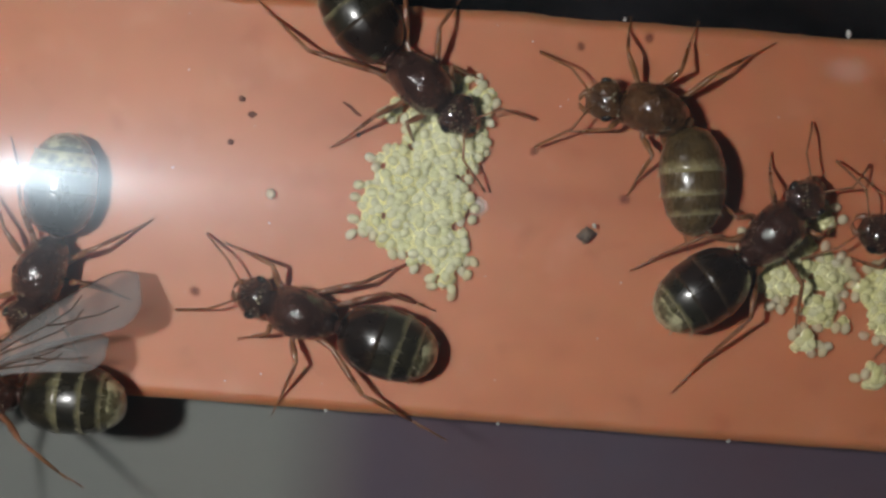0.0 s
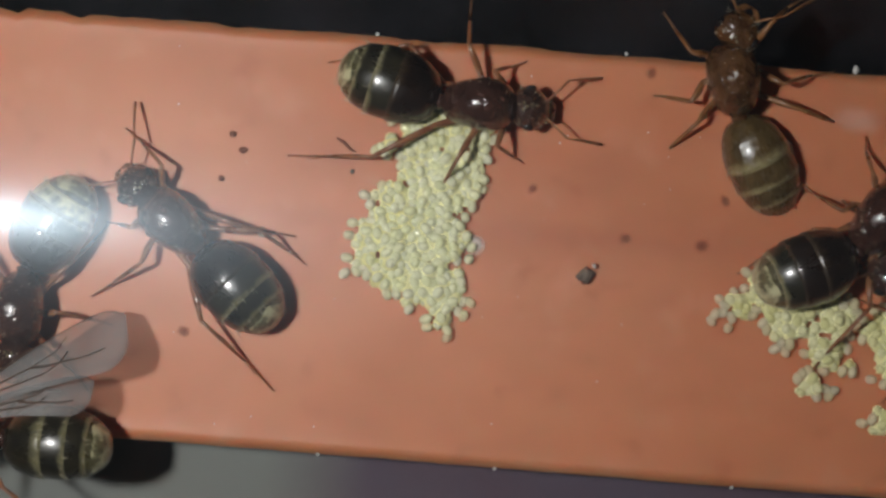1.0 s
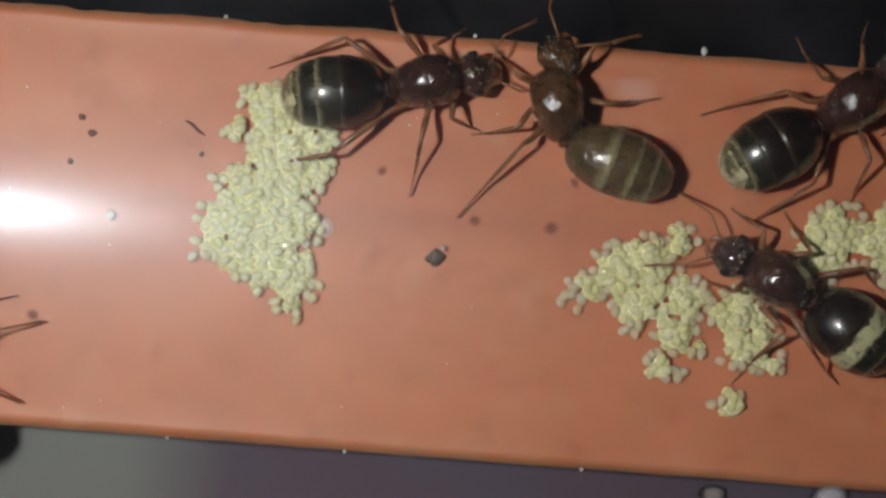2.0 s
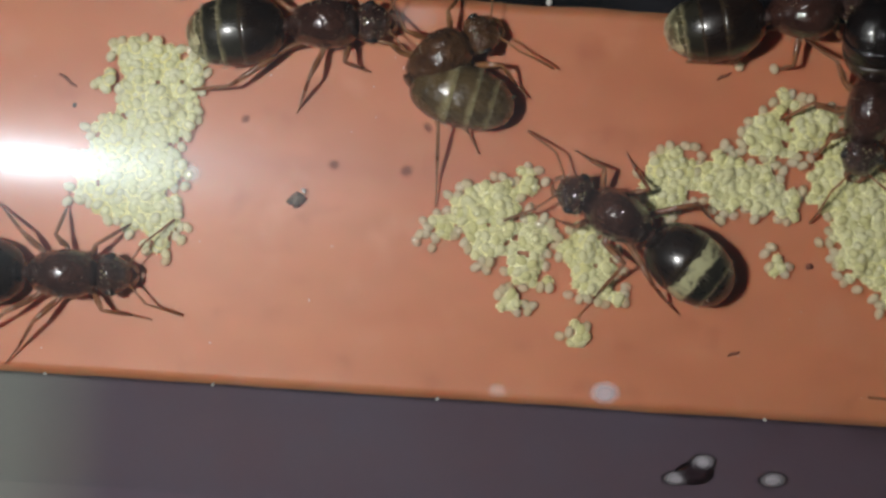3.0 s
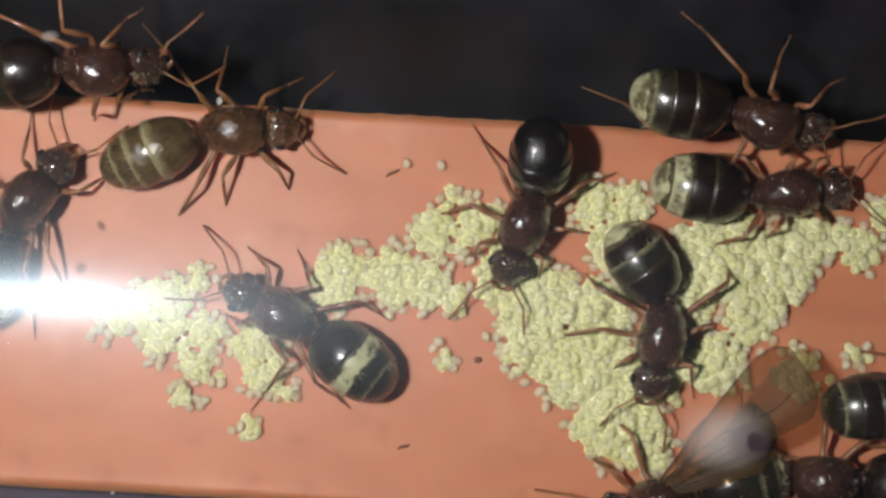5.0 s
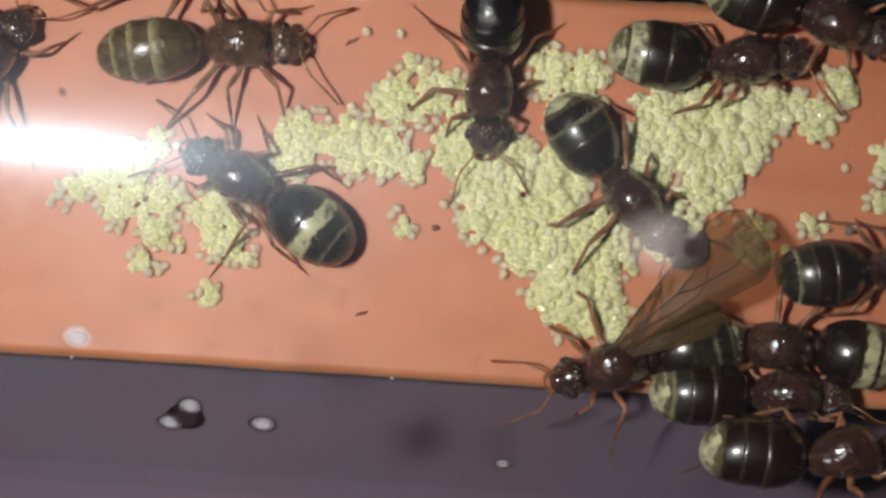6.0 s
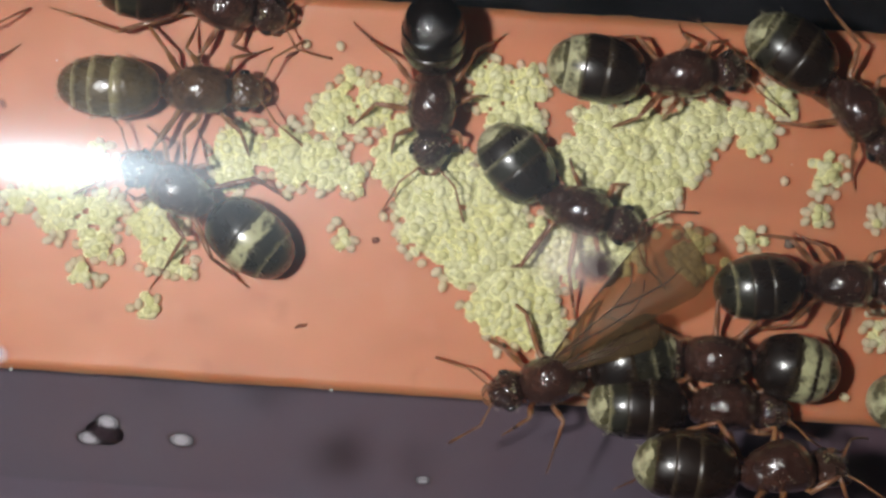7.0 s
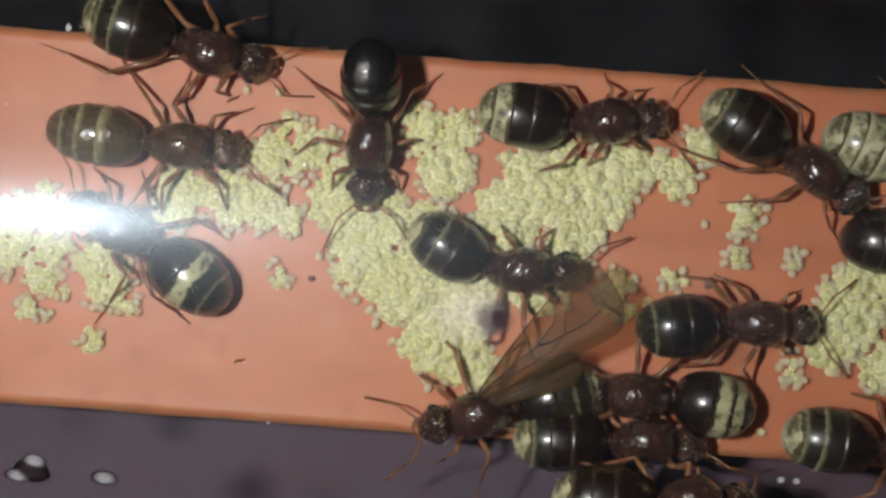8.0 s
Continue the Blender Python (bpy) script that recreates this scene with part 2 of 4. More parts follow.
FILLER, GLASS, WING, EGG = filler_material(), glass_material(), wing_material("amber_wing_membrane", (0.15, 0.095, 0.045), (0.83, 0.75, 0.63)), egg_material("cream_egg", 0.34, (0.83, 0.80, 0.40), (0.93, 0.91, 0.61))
CLEAR_EGG = egg_material("fresh_egg", 0.5, (0.88, 0.80, 0.52), (0.93, 0.87, 0.66))
PALE_EGG = egg_material("pale_egg", 0.4, (0.93, 0.95, 0.60), (0.97, 0.98, 0.76))
EGG_BED = bed_material()
GREY_WING = wing_material("grey_wing_membrane", (0.5, 0.48, 0.47), (0.82, 0.8, 0.79))
TABLE = plain("black_table", (0.010, 0.009, 0.011), 0.7, 0.2, 0.8, shine=0.05)
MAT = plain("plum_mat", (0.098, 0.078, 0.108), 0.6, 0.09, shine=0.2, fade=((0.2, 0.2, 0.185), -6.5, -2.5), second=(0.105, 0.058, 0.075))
THORAX = chitin("brown_thorax", (0.026, 0.0105, 0.008), (0.056, 0.023, 0.016), 0.16, coat=0.8, relief=0.16, fine=2.6)
HEAD = chitin("dark_head", (0.026, 0.012, 0.009), (0.06, 0.026, 0.018), 0.1, coat=1.0, relief=0.5, fine=2.8)
LEG = chitin("brown_leg", (0.13, 0.05, 0.024), (0.25, 0.11, 0.05), 0.28, coat=0.3, through=0.3)
MEMBRANE = chitin("pale_membrane", (0.10, 0.08, 0.04), (0.2, 0.17, 0.09), 0.35)
EYE = chitin("black_eye", (0.006, 0.005, 0.005), (0.012, 0.01, 0.01), 0.15, fine=14)
AMBER = chitin("amber_thorax", (0.046, 0.02, 0.009), (0.095, 0.043, 0.017), 0.18, coat=0.6, through=0.15, relief=0.25, fine=2.2)
AMBER_LEG = chitin("amber_leg", (0.13, 0.052, 0.018), (0.23, 0.10, 0.035), 0.3, through=0.15)
BLACK_PLATE = tergite_material("black_plate", (0.006, 0.003, 0.002), (0.017, 0.008, 0.005), (0.055, 0.037, 0.019), 0.0)
BEADED_PLATE = tergite_material("beaded_plate", (0.004, 0.003, 0.003), (0.010, 0.006, 0.005), (0.02, 0.015, 0.01), -0.2, rough=0.14, relief=0.07, fine=7.5)
OLIVE_PLATE = tergite_material("olive_plate", (0.007, 0.006, 0.004), (0.03, 0.025, 0.014), (0.26, 0.235, 0.13), 0.06)
PALE_PLATE = tergite_material("pale_plate", (0.03, 0.026, 0.013), (0.13, 0.115, 0.058), (0.52, 0.49, 0.30), 0.1, patch=0.4)
PATCH_PLATE = tergite_material("patched_plate", (0.024, 0.016, 0.009), (0.05, 0.037, 0.02), (0.46, 0.44, 0.25), -0.3, 1.1)
AMBER_PLATE = tergite_material("amber_plate", (0.045, 0.028, 0.011), (0.115, 0.073, 0.027), (0.34, 0.29, 0.15), 0.08, rough=0.24, relief=0.1, fine=3.0)
HAIR = chitin("pale_gold_hair", (0.3, 0.26, 0.17), (0.45, 0.4, 0.28), 0.3, coat=0.2)
VEIN = chitin("wing_vein", (0.035, 0.015, 0.007), (0.06, 0.027, 0.012), 0.6, coat=0.0)


# ---------------------------------------------------------------- mesh helpers (millimetres)
def part(name, bm, material, parent, label="", at=(0, 0, 0), turn=(0, 0, 0), smooth=True):
    """Links a bmesh, drawn in millimetres, as one mesh object under a thing or part."""
    bmesh.ops.scale(bm, vec=(U, U, U), verts=bm.verts)
    me = bpy.data.meshes.new(name)
    bm.to_mesh(me)
    bm.free()
    if smooth:
        me.polygons.foreach_set("use_smooth", [True] * len(me.polygons))
    me.materials.append(material)
    ob = new(name, me)
    ob.parent = parent
    ob.matrix_basis = pose(at[0] * U, at[1] * U, at[2] * U, *turn)
    if label:
        tagged(ob, label)
    return ob


def loft(bm, stations, n=18):
    """A closed body along x: stations of x, y, z of the middle and half width, half height."""
    rings = []
    for x, y, z, ry, rz in stations:
        rings.append([bm.verts.new((x, y + ry * math.cos(2 * math.pi * k / n), z + rz * math.sin(2 * math.pi * k / n))) for k in range(n)])
    for a, b in zip(rings, rings[1:]):
        for k in range(n):
            bm.faces.new((a[k], a[(k + 1) % n], b[(k + 1) % n], b[k]))
    for ring, st in ((rings[0], stations[0]), (rings[-1], stations[-1])):
        tip = bm.verts.new(st[:3])
        for k in range(n):
            bm.faces.new((ring[k], ring[(k + 1) % n], tip))
    bmesh.ops.recalc_face_normals(bm, faces=bm.faces)
    return bm


def tube(bm, points, radii, n=7):
    """A round limb through points, with a radius at each."""
    pts = [Vector(p) for p in points]
    rings = []
    for i, p in enumerate(pts):
        d = (pts[min(i + 1, len(pts) - 1)] - pts[max(i - 1, 0)]).normalized()
        side = d.cross(Vector((0, 0, 1)))
        side = side.normalized() if side.length > 1e-3 else Vector((1, 0, 0))
        up = side.cross(d)
        rings.append([bm.verts.new(p + radii[i] * (side * math.cos(2 * math.pi * k / n) + up * math.sin(2 * math.pi * k / n))) for k in range(n)])
    for a, b in zip(rings, rings[1:]):
        for k in range(n):
            bm.faces.new((a[k], a[(k + 1) % n], b[(k + 1) % n], b[k]))
    for ring in (rings[0], rings[-1]):
        bm.faces.new(ring)
    bmesh.ops.recalc_face_normals(bm, faces=bm.faces)
    return bm


def ball(bm, at, radii, turn=(0, 0, 0), segs=10, rings=7):
    m = pose(*at, *turn) @ Matrix.Diagonal((*radii, 1))
    bmesh.ops.create_uvsphere(bm, u_segments=segs, v_segments=rings, radius=1.0, matrix=m)
    return bm


def bristle(bm, at, way, length):
    """One short stiff hair."""
    side = way.cross(Vector((0.3, 0.2, 1))).normalized()
    up = side.cross(way)
    foot = [bm.verts.new(at + 0.012 * (side * math.cos(k * 2.094) + up * math.sin(k * 2.094))) for k in range(3)]
    tip = bm.verts.new(at + way * length)
    for k in range(3):
        bm.faces.new((foot[k], foot[(k + 1) % 3], tip))


# ---------------------------------------------------------------- the tube and what it lies on
AXIS_Z, R_IN, R_OUT = 6.9, 10.2, 10.8
TUBE_FROM, TUBE_TO = -60.0, 100.0


def table_top():
    bm = bmesh.new()
    bmesh.ops.create_cube(bm, size=1.0, matrix=Matrix.Translation((20, 0, AXIS_Z - R_OUT - 11.0)) @ Matrix.Diagonal((900, 700, 20, 1)))
    bmesh.ops.bevel(bm, geom=list(bm.edges), offset=2.0, segments=2, affect="EDGES")
    ob = part("table", bm, TABLE, None, smooth=False)
    tagged(ob, "black table top in a dark room", "table", kind="structure")
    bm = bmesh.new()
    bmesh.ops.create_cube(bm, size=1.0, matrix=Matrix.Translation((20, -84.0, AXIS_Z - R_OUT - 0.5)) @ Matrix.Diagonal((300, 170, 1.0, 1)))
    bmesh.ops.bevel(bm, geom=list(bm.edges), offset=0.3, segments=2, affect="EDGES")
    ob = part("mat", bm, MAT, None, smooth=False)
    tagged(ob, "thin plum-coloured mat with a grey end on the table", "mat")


def glass_tube():
    bm = bmesh.new()
    n, xs = 96, [TUBE_FROM + (TUBE_TO - TUBE_FROM) * k / 16 for k in range(17)]
    shells = []
    for r in (R_OUT, R_IN):
        shells.append([[bm.verts.new((x, r * math.cos(2 * math.pi * k / n), AXIS_Z + r * math.sin(2 * math.pi * k / n))) for k in range(n)] for x in xs])
    for rings in shells:
        for a, b in zip(rings, rings[1:]):
            for k in range(n):
                bm.faces.new((a[k], a[(k + 1) % n], b[(k + 1) % n], b[k]))
    for end in (0, -1):
        o, i = shells[0][end], shells[1][end]
        for k in range(n):
            bm.faces.new((o[k], o[(k + 1) % n], i[(k + 1) % n], i[k]))
    bmesh.ops.recalc_face_normals(bm, faces=bm.faces)
    ob = part("glass_tube", bm, GLASS, None)
    tagged(ob, "clear round glass tube with smears, lying on the table", "glass tube")


def filler():
    """The salmon filling: flat above, round below, with an edge that creeps unevenly up the glass."""
    bm = bmesh.new()
    r = R_IN - 0.06
    nx, ny = 420, 36
    half = math.sqrt(r * r - AXIS_Z * AXIS_Z)
    rows = []
    for i in range(nx + 1):
        x = TUBE_FROM + 2 + (TUBE_TO - TUBE_FROM - 4) * i / nx
        e1 = 0.10 * noise.noise(Vector((x * 0.35, 0, 0))) + 0.06 * noise.noise(Vector((x * 1.9, 3, 0)))
        chip = max(0.0, noise.noise(Vector((x * 0.9, 21, 0))) - 0.1) * min(1.0, max(0.0, (-6.0 - x) / 4.0))
        e1 -= 0.5 * chip
        e2 = 0.05 * noise.noise(Vector((x * 0.3, 9, 0))) + 0.02 * noise.noise(Vector((x * 1.7, 12, 0)))
        row = []
        for j in range(ny + 1):
            s = -1 + 2 * j / ny
            y = s * (half + (e1 if s > 0 else e2) * abs(s) ** 8)
            z = 0.03 * noise.noise(Vector((x * 0.25, y * 0.4, 2))) + 0.16 * max(0, abs(s) - 0.9) * 10 * max(0, abs(s) - 0.9) * 10 * 0.5
            row.append(bm.verts.new((x, y, z)))
        a0 = math.atan2(-AXIS_Z, half)
        for k in range(1, 14):
            a = a0 + (-math.pi - 2 * a0) * k / 14
            row.append(bm.verts.new((x, r * math.cos(a), AXIS_Z + r * math.sin(a))))
        rows.append(row)
    for a, b in zip(rows, rows[1:]):
        m = len(a)
        for k in range(m):
            bm.faces.new((a[k], b[k], b[(k + 1) % m], a[(k + 1) % m]))
    for row in (rows[0], rows[-1]):
        bm.faces.new(row)
    bmesh.ops.recalc_face_normals(bm, faces=bm.faces)
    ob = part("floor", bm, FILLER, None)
    tagged(ob, "flat salmon-coloured filling inside the glass tube", "floor", kind="structure")


def phone():
    """The phone that films and lights the tube: a dark slab with a small white lamp beside its lens."""
    root = new("phone")
    bm = bmesh.new()
    bmesh.ops.create_cube(bm, size=1.0, matrix=Matrix.Translation((-35, 22, 7.5)) @ Matrix.Diagonal((150, 72, 8, 1)))
    bmesh.ops.bevel(bm, geom=list(bm.edges), offset=2.5, segments=3, affect="EDGES")
    part("body", bm, plain("dark_phone_back", (0.02, 0.02, 0.022), 0.4, 0.5, 0.3), root)
    bm = bmesh.new()
    bmesh.ops.create_cone(bm, cap_ends=True, segments=32, radius1=2.1, radius2=2.1, depth=0.5, matrix=Matrix.Translation((-21.9, 2.5, 2.4)) @ pose(0, 0, 0, 0, -40, 0))
    part("lamp", bm, glow("white_lamp", (1.0, 0.96, 0.935), LAMP_POWER), root, "small glowing white lamp with a slanted lens", smooth=False)
    tagged(root, "dark phone held above the tube with its lamp on", "phone")
    return root


# ---------------------------------------------------------------- ants
LEGS = {
    "lf": ((0.75, 0.55, 0.95), (2.9, 2.0)), "rf": ((0.75, -0.55, 0.95), (2.9, -2.0)),
    "lm": ((0.05, 0.62, 0.9), (-0.5, 3.3)), "rm": ((0.05, -0.62, 0.9), (-0.5, -3.3)),
    "lh": ((-0.6, 0.55, 0.9), (-3.6, 2.9)), "rh": ((-0.6, -0.55, 0.9), (-3.6, -2.9)),
}
BEND = {"f": 0.55, "m": -0.35, "h": 0.55}


def leg(root, key, tip, mat, high=1.5):
    """One leg: coxa and femur, with the tibia and the tarsus under it. The joint is at the thorax."""
    c, _ = LEGS[key]
    d = Vector((tip[0] - c[0], tip[1] - c[1], 0))
    out = Vector((-d.y, d.x, 0)).normalized() * (1 if key[0] == "l" else -1)
    fore = -1 if key[1] == "h" else 1
    bend = out * BEND[key[1]] * fore * (-1 if key[1] == "f" else 1)
    z0 = -c[2]
    hip = d * 0.14 + Vector((0, 0, -0.15))
    knee = d * 0.46 + bend * 0.8
    if len(tip) == 4:
        knee = Vector((tip[2] - c[0], tip[3] - c[1], 0))
    shin = knee.lerp(d, 0.6) + Vector((0, 0, z0 + 0.32))
    knee = knee + Vector((0, 0, high - c[2]))
    foot = d + Vector((0, 0, z0 + 0.06))
    bm = bmesh.new()
    mid = hip.lerp(knee, 0.4) + Vector((0, 0, 0.06))
    tube(bm, [(0, 0, 0.1), hip, mid, knee], [0.17, 0.105, 0.13, 0.075])
    femur = part("leg", bm, mat, root, at=c)
    bm = bmesh.new()
    tube(bm, [knee, knee.lerp(shin, 0.3), knee.lerp(shin, 0.7), shin], [0.06, 0.078, 0.07, 0.045])
    tube(bm, [shin, shin.lerp(shin + d * 0.1, 0.9) - Vector((0, 0, 0.14))], [0.03, 0.012], 5)
    part("tibia", bm, mat, femur)
    bm = bmesh.new()
    side = Vector((-d.y, d.x, 0)).normalized()
    tube(bm, [shin, shin.lerp(foot, 0.4), shin.lerp(foot, 0.75), foot], [0.045, 0.036, 0.034, 0.026], 6)
    for s in (-1, 1):
        tube(bm, [foot, foot + d.normalized() * 0.12 + side * 0.07 * s - Vector((0, 0, 0.03))], [0.022, 0.008], 4)
    part("tarsus", bm, mat, femur)
    return femur


def antenna(head, side, angle, bend, mat):
    """An elbowed feeler; the joint is at the front of the head."""
    base = (1.22, 0.22 * side, 0.16)
    a = math.radians(angle) * side
    elbow = Vector((1.25 * math.cos(a), 1.25 * math.sin(a), 0.32))
    b = a + math.radians(bend) * -side
    way = Vector((math.cos(b), math.sin(b), -0.28))
    bm = bmesh.new()
    tube(bm, [(0, 0, 0), elbow * 0.5 + Vector((0, 0, 0.05)), elbow], [0.045, 0.045, 0.055], 6)
    scape = part("antenna", bm, mat, head, at=base)
    bm = bmesh.new()
    pts, rad = [], []
    for k in range(12):
        pts.append(elbow + way * (0.145 * k) + Vector((0, 0, -0.01 * k * k * 0.3)))
        rad.append((0.036 if k % 2 else 0.045) + 0.002 * k)
    tube(bm, pts, rad, 6)
    part("funiculus", bm, mat, scape)
    return scape


def gaster(root, plates, size, turn, pitch):
    """The abdomen: a pale core and four overlapping shiny plates."""
    length, wide, high = size

    def at(u, grow=1.0):
        v = abs(2 * u ** 0.93 - 1)
        r = max(0.0, 1 - v ** 2.35) ** 0.5
        return (-length * u, 0, -0.1 - 0.12 * u + 0.25 * math.sin(math.pi * min(1, u)), max(0.02, wide * r * grow), max(0.02, high * r * grow))

    bm = bmesh.new()
    loft(bm, [at(k / 14, 0.95) for k in range(15)], 20)
    g = part("gaster", bm, MEMBRANE, root, at=(-1.35, 0, 1.15), turn=(0, pitch, turn))
    rng, hairs = random.Random(int(length * 100 + turn)), []
    cuts = [(0.0, 0.43), (0.37, 0.64), (0.60, 0.81), (0.78, 1.0)]
    for (a, b), mat in zip(cuts, plates):
        st = []
        for k in range(10):
            s = k / 9
            grow = 0.972 + 0.04 * s if b < 1 else 0.972 + 0.02 * min(1, s * 2)
            st.append(at(a + (b - a) * s, grow))
        bm = bmesh.new()
        loft(bm, st, 28)
        plate = part("tergite", bm, mat, g)
        bm = bmesh.new()
        x, _, z, ry, rz = st[-1] if b < 1 else st[-3]
        for _ in range(0 if mat in (BLACK_PLATE, BEADED_PLATE) else 26):
            q = rng.uniform(-0.35, math.pi + 0.35)
            n = Vector((-1.0, 0.45 * math.cos(q), 0.45 * math.sin(q))).normalized()
            bristle(bm, Vector((x + rng.uniform(0, 0.25), ry * math.cos(q), z + rz * math.sin(q))), n, rng.uniform(0.2, 0.36))
        hairs.append(bm)
    joined = bmesh.new()
    for bm in hairs:
        me = bpy.data.meshes.new("hair")
        bm.to_mesh(me)
        bm.free()
        joined.from_mesh(me)
        bpy.data.meshes.remove(me)
    part("hair", joined, HAIR, g)
    return g


def ant(label, plates, body=None, legs=None, limb=None, size=(3.75, 1.28, 1.22), seed=0, tips=None, feelers=((52, 30), (52, 30)), turn=0, pitch=0, head_turn=0, wings=False):
    """One queen ant, facing +x, with its feet on z = 0. Gives the Empty at its base and its moving parts."""
    rng = random.Random(seed)
    body, limb = body or THORAX, limb or LEG
    root = new("ant")
    parts = {}
    bm = bmesh.new()
    loft(bm, [(-1.3, 0, 1.05, 0.3, 0.34), (-1.18, 0, 1.12, 0.5, 0.52), (-0.95, 0, 1.22, 0.66, 0.68), (-0.6, 0, 1.36, 0.78, 0.84), (-0.2, 0, 1.46, 0.87, 0.95),
              (0.2, 0, 1.48, 0.9, 0.96), (0.55, 0, 1.42, 0.88, 0.86), (0.85, 0, 1.3, 0.8, 0.72), (1.08, 0, 1.2, 0.64, 0.55), (1.22, 0, 1.15, 0.42, 0.38)], 24)
    th = part("thorax", bm, body, root)
    bm = bmesh.new()
    loft(bm, [(-0.28, 0, 1.95, 0.15, 0.1), (-0.1, 0, 1.92, 0.58, 0.44), (0.2, 0, 1.88, 0.7, 0.58), (0.5, 0, 1.8, 0.66, 0.54), (0.75, 0, 1.66, 0.5, 0.42), (0.92, 0, 1.5, 0.2, 0.18)], 20)
    part("scutum", bm, body, th)
    bm = bmesh.new()
    loft(bm, [(-0.78, 0, 1.75, 0.12, 0.1), (-0.66, 0, 1.8, 0.36, 0.28), (-0.48, 0, 1.86, 0.44, 0.36), (-0.34, 0, 1.88, 0.34, 0.28), (-0.27, 0, 1.9, 0.1, 0.08)], 16)
    part("scutellum", bm, body, th)
    bm = bmesh.new()
    for _ in range(46):
        x, a = rng.uniform(-1.0, 1.0), rng.uniform(0.1, math.pi - 0.1)
        r = 0.86 * (1 - 0.45 * abs(x) ** 2.2)
        n = Vector((rng.uniform(-0.4, 0.4), math.cos(a), math.sin(a))).normalized()
        bristle(bm, Vector((x, r * math.cos(a), 1.42 - 0.12 * abs(x) + r * 1.02 * math.sin(a))), n, rng.uniform(0.16, 0.3))
    part("hair", bm, HAIR, th)
    for s in (-1, 1):
        bm = bmesh.new()
        ball(bm, (0.12, 0.78 * s, 1.86), (0.2, 0.09, 0.08), (20 * -s, 0, 8 * s), 10, 6)
        part("wing_scar", bm, body, th)
    bm = bmesh.new()
    loft(bm, [(-1.52, 0, 1.0, 0.16, 0.16), (-1.46, 0, 1.1, 0.26, 0.34), (-1.38, 0, 1.16, 0.3, 0.44), (-1.3, 0, 1.12, 0.24, 0.36), (-1.22, 0, 1.02, 0.14, 0.18)], 14)
    part("petiole", bm, body, root)
    parts["gaster"] = gaster(root, plates, size, turn, pitch)
    bm = bmesh.new()
    loft(bm, [(0, 0, 0, 0.22, 0.24), (0.12, 0, 0.06, 0.6, 0.44), (0.3, 0, 0.1, 0.78, 0.56), (0.62, 0, 0.1, 0.82, 0.6), (0.95, 0, 0.05, 0.74, 0.55),
              (1.2, 0, -0.02, 0.6, 0.42), (1.38, 0, -0.08, 0.45, 0.3), (1.46, 0, -0.12, 0.25, 0.16)], 22)
    for v in bm.verts:
        v.co.x += 0.22 * max(0.0, 1 - abs(v.co.y) / 0.4) * max(0.0, 0.5 - v.co.x) * (1 if v.co.z > 0 else 0.3)
    head = part("head", bm, HEAD if body is THORAX else body, root, at=(1.14, 0, 1.15), turn=(0, 10, head_turn))
    head.matrix_basis = head.matrix_basis @ Matrix.Diagonal((0.9, 0.9, 0.9, 1))
    parts["head"] = head
    for s in (-1, 1):
        bm = bmesh.new()
        ball(bm, (0.62, 0.74 * s, 0.24), (0.25, 0.15, 0.21), (0, 0, 10 * s), 14, 9)
        part("eye", bm, EYE, head)
        bm = bmesh.new()
        tube(bm, [(1.25, 0.34 * s, -0.14), (1.5, 0.36 * s, -0.2), (1.68, 0.22 * s, -0.22), (1.74, 0.02 * s, -0.22)], [0.15, 0.15, 0.1, 0.03], 7)
        part("mandible", bm, limb, head)
    bm = bmesh.new()
    loft(bm, [(0.98, 0, 0.36, 0.2, 0.12), (1.12, 0, 0.33, 0.36, 0.18), (1.3, 0, 0.2, 0.42, 0.18), (1.42, 0, 0.06, 0.36, 0.12), (1.48, 0, -0.02, 0.22, 0.06)], 14)
    part("clypeus", bm, HEAD if body is THORAX else body, head)
    bm = bmesh.new()
    for s in (-1, 1):
        tube(bm, [(0.75, 0.12 * s, 0.66), (0.95, 0.17 * s, 0.6), (1.12, 0.26 * s, 0.45), (1.24, 0.34 * s, 0.28)], [0.03, 0.06, 0.07, 0.05], 7)
    part("frontal_ridge", bm, HEAD if body is THORAX else body, head)
    bm = bmesh.new()
    for _ in range(34):
        x, a = rng.uniform(0.1, 1.4), rng.uniform(0.1, math.pi - 0.1)
        r = 0.86 * (1 - 0.75 * abs(x - 0.6) ** 2)
        n = Vector((rng.uniform(-0.2, 0.6), math.cos(a), math.sin(a))).normalized()
        bristle(bm, Vector((x, r * math.cos(a), 0.06 + r * 0.74 * math.sin(a))), n, rng.uniform(0.14, 0.26))
    part("hair", bm, HAIR, head)
    for x, y in ((0.42, 0.0), (0.3, 0.13), (0.3, -0.13)):
        bm = bmesh.new()
        ball(bm, (x, y, 0.70), (0.06, 0.06, 0.045), (0, 0, 0), 8, 6)
        part("ocellus", bm, MEMBRANE, head)
    for (a, b), s in zip(feelers, (1, -1)):
        parts["al" if s > 0 else "ar"] = antenna(head, s, a + rng.uniform(-8, 8), b + rng.uniform(-12, 12), limb)
    for key, (c, tip) in LEGS.items():
        at = (tips or {}).get(key, (tip[0] + rng.uniform(-0.5, 0.5), tip[1] + rng.uniform(-0.4, 0.4)))
        parts[key] = leg(root, key, at, limb, 1.45 + rng.uniform(-0.15, 0.15))
    if wings:
        for w in wings:
            wing(root, *w)
    tagged(root, label, "ant", "ants in the tube")
    return root, parts


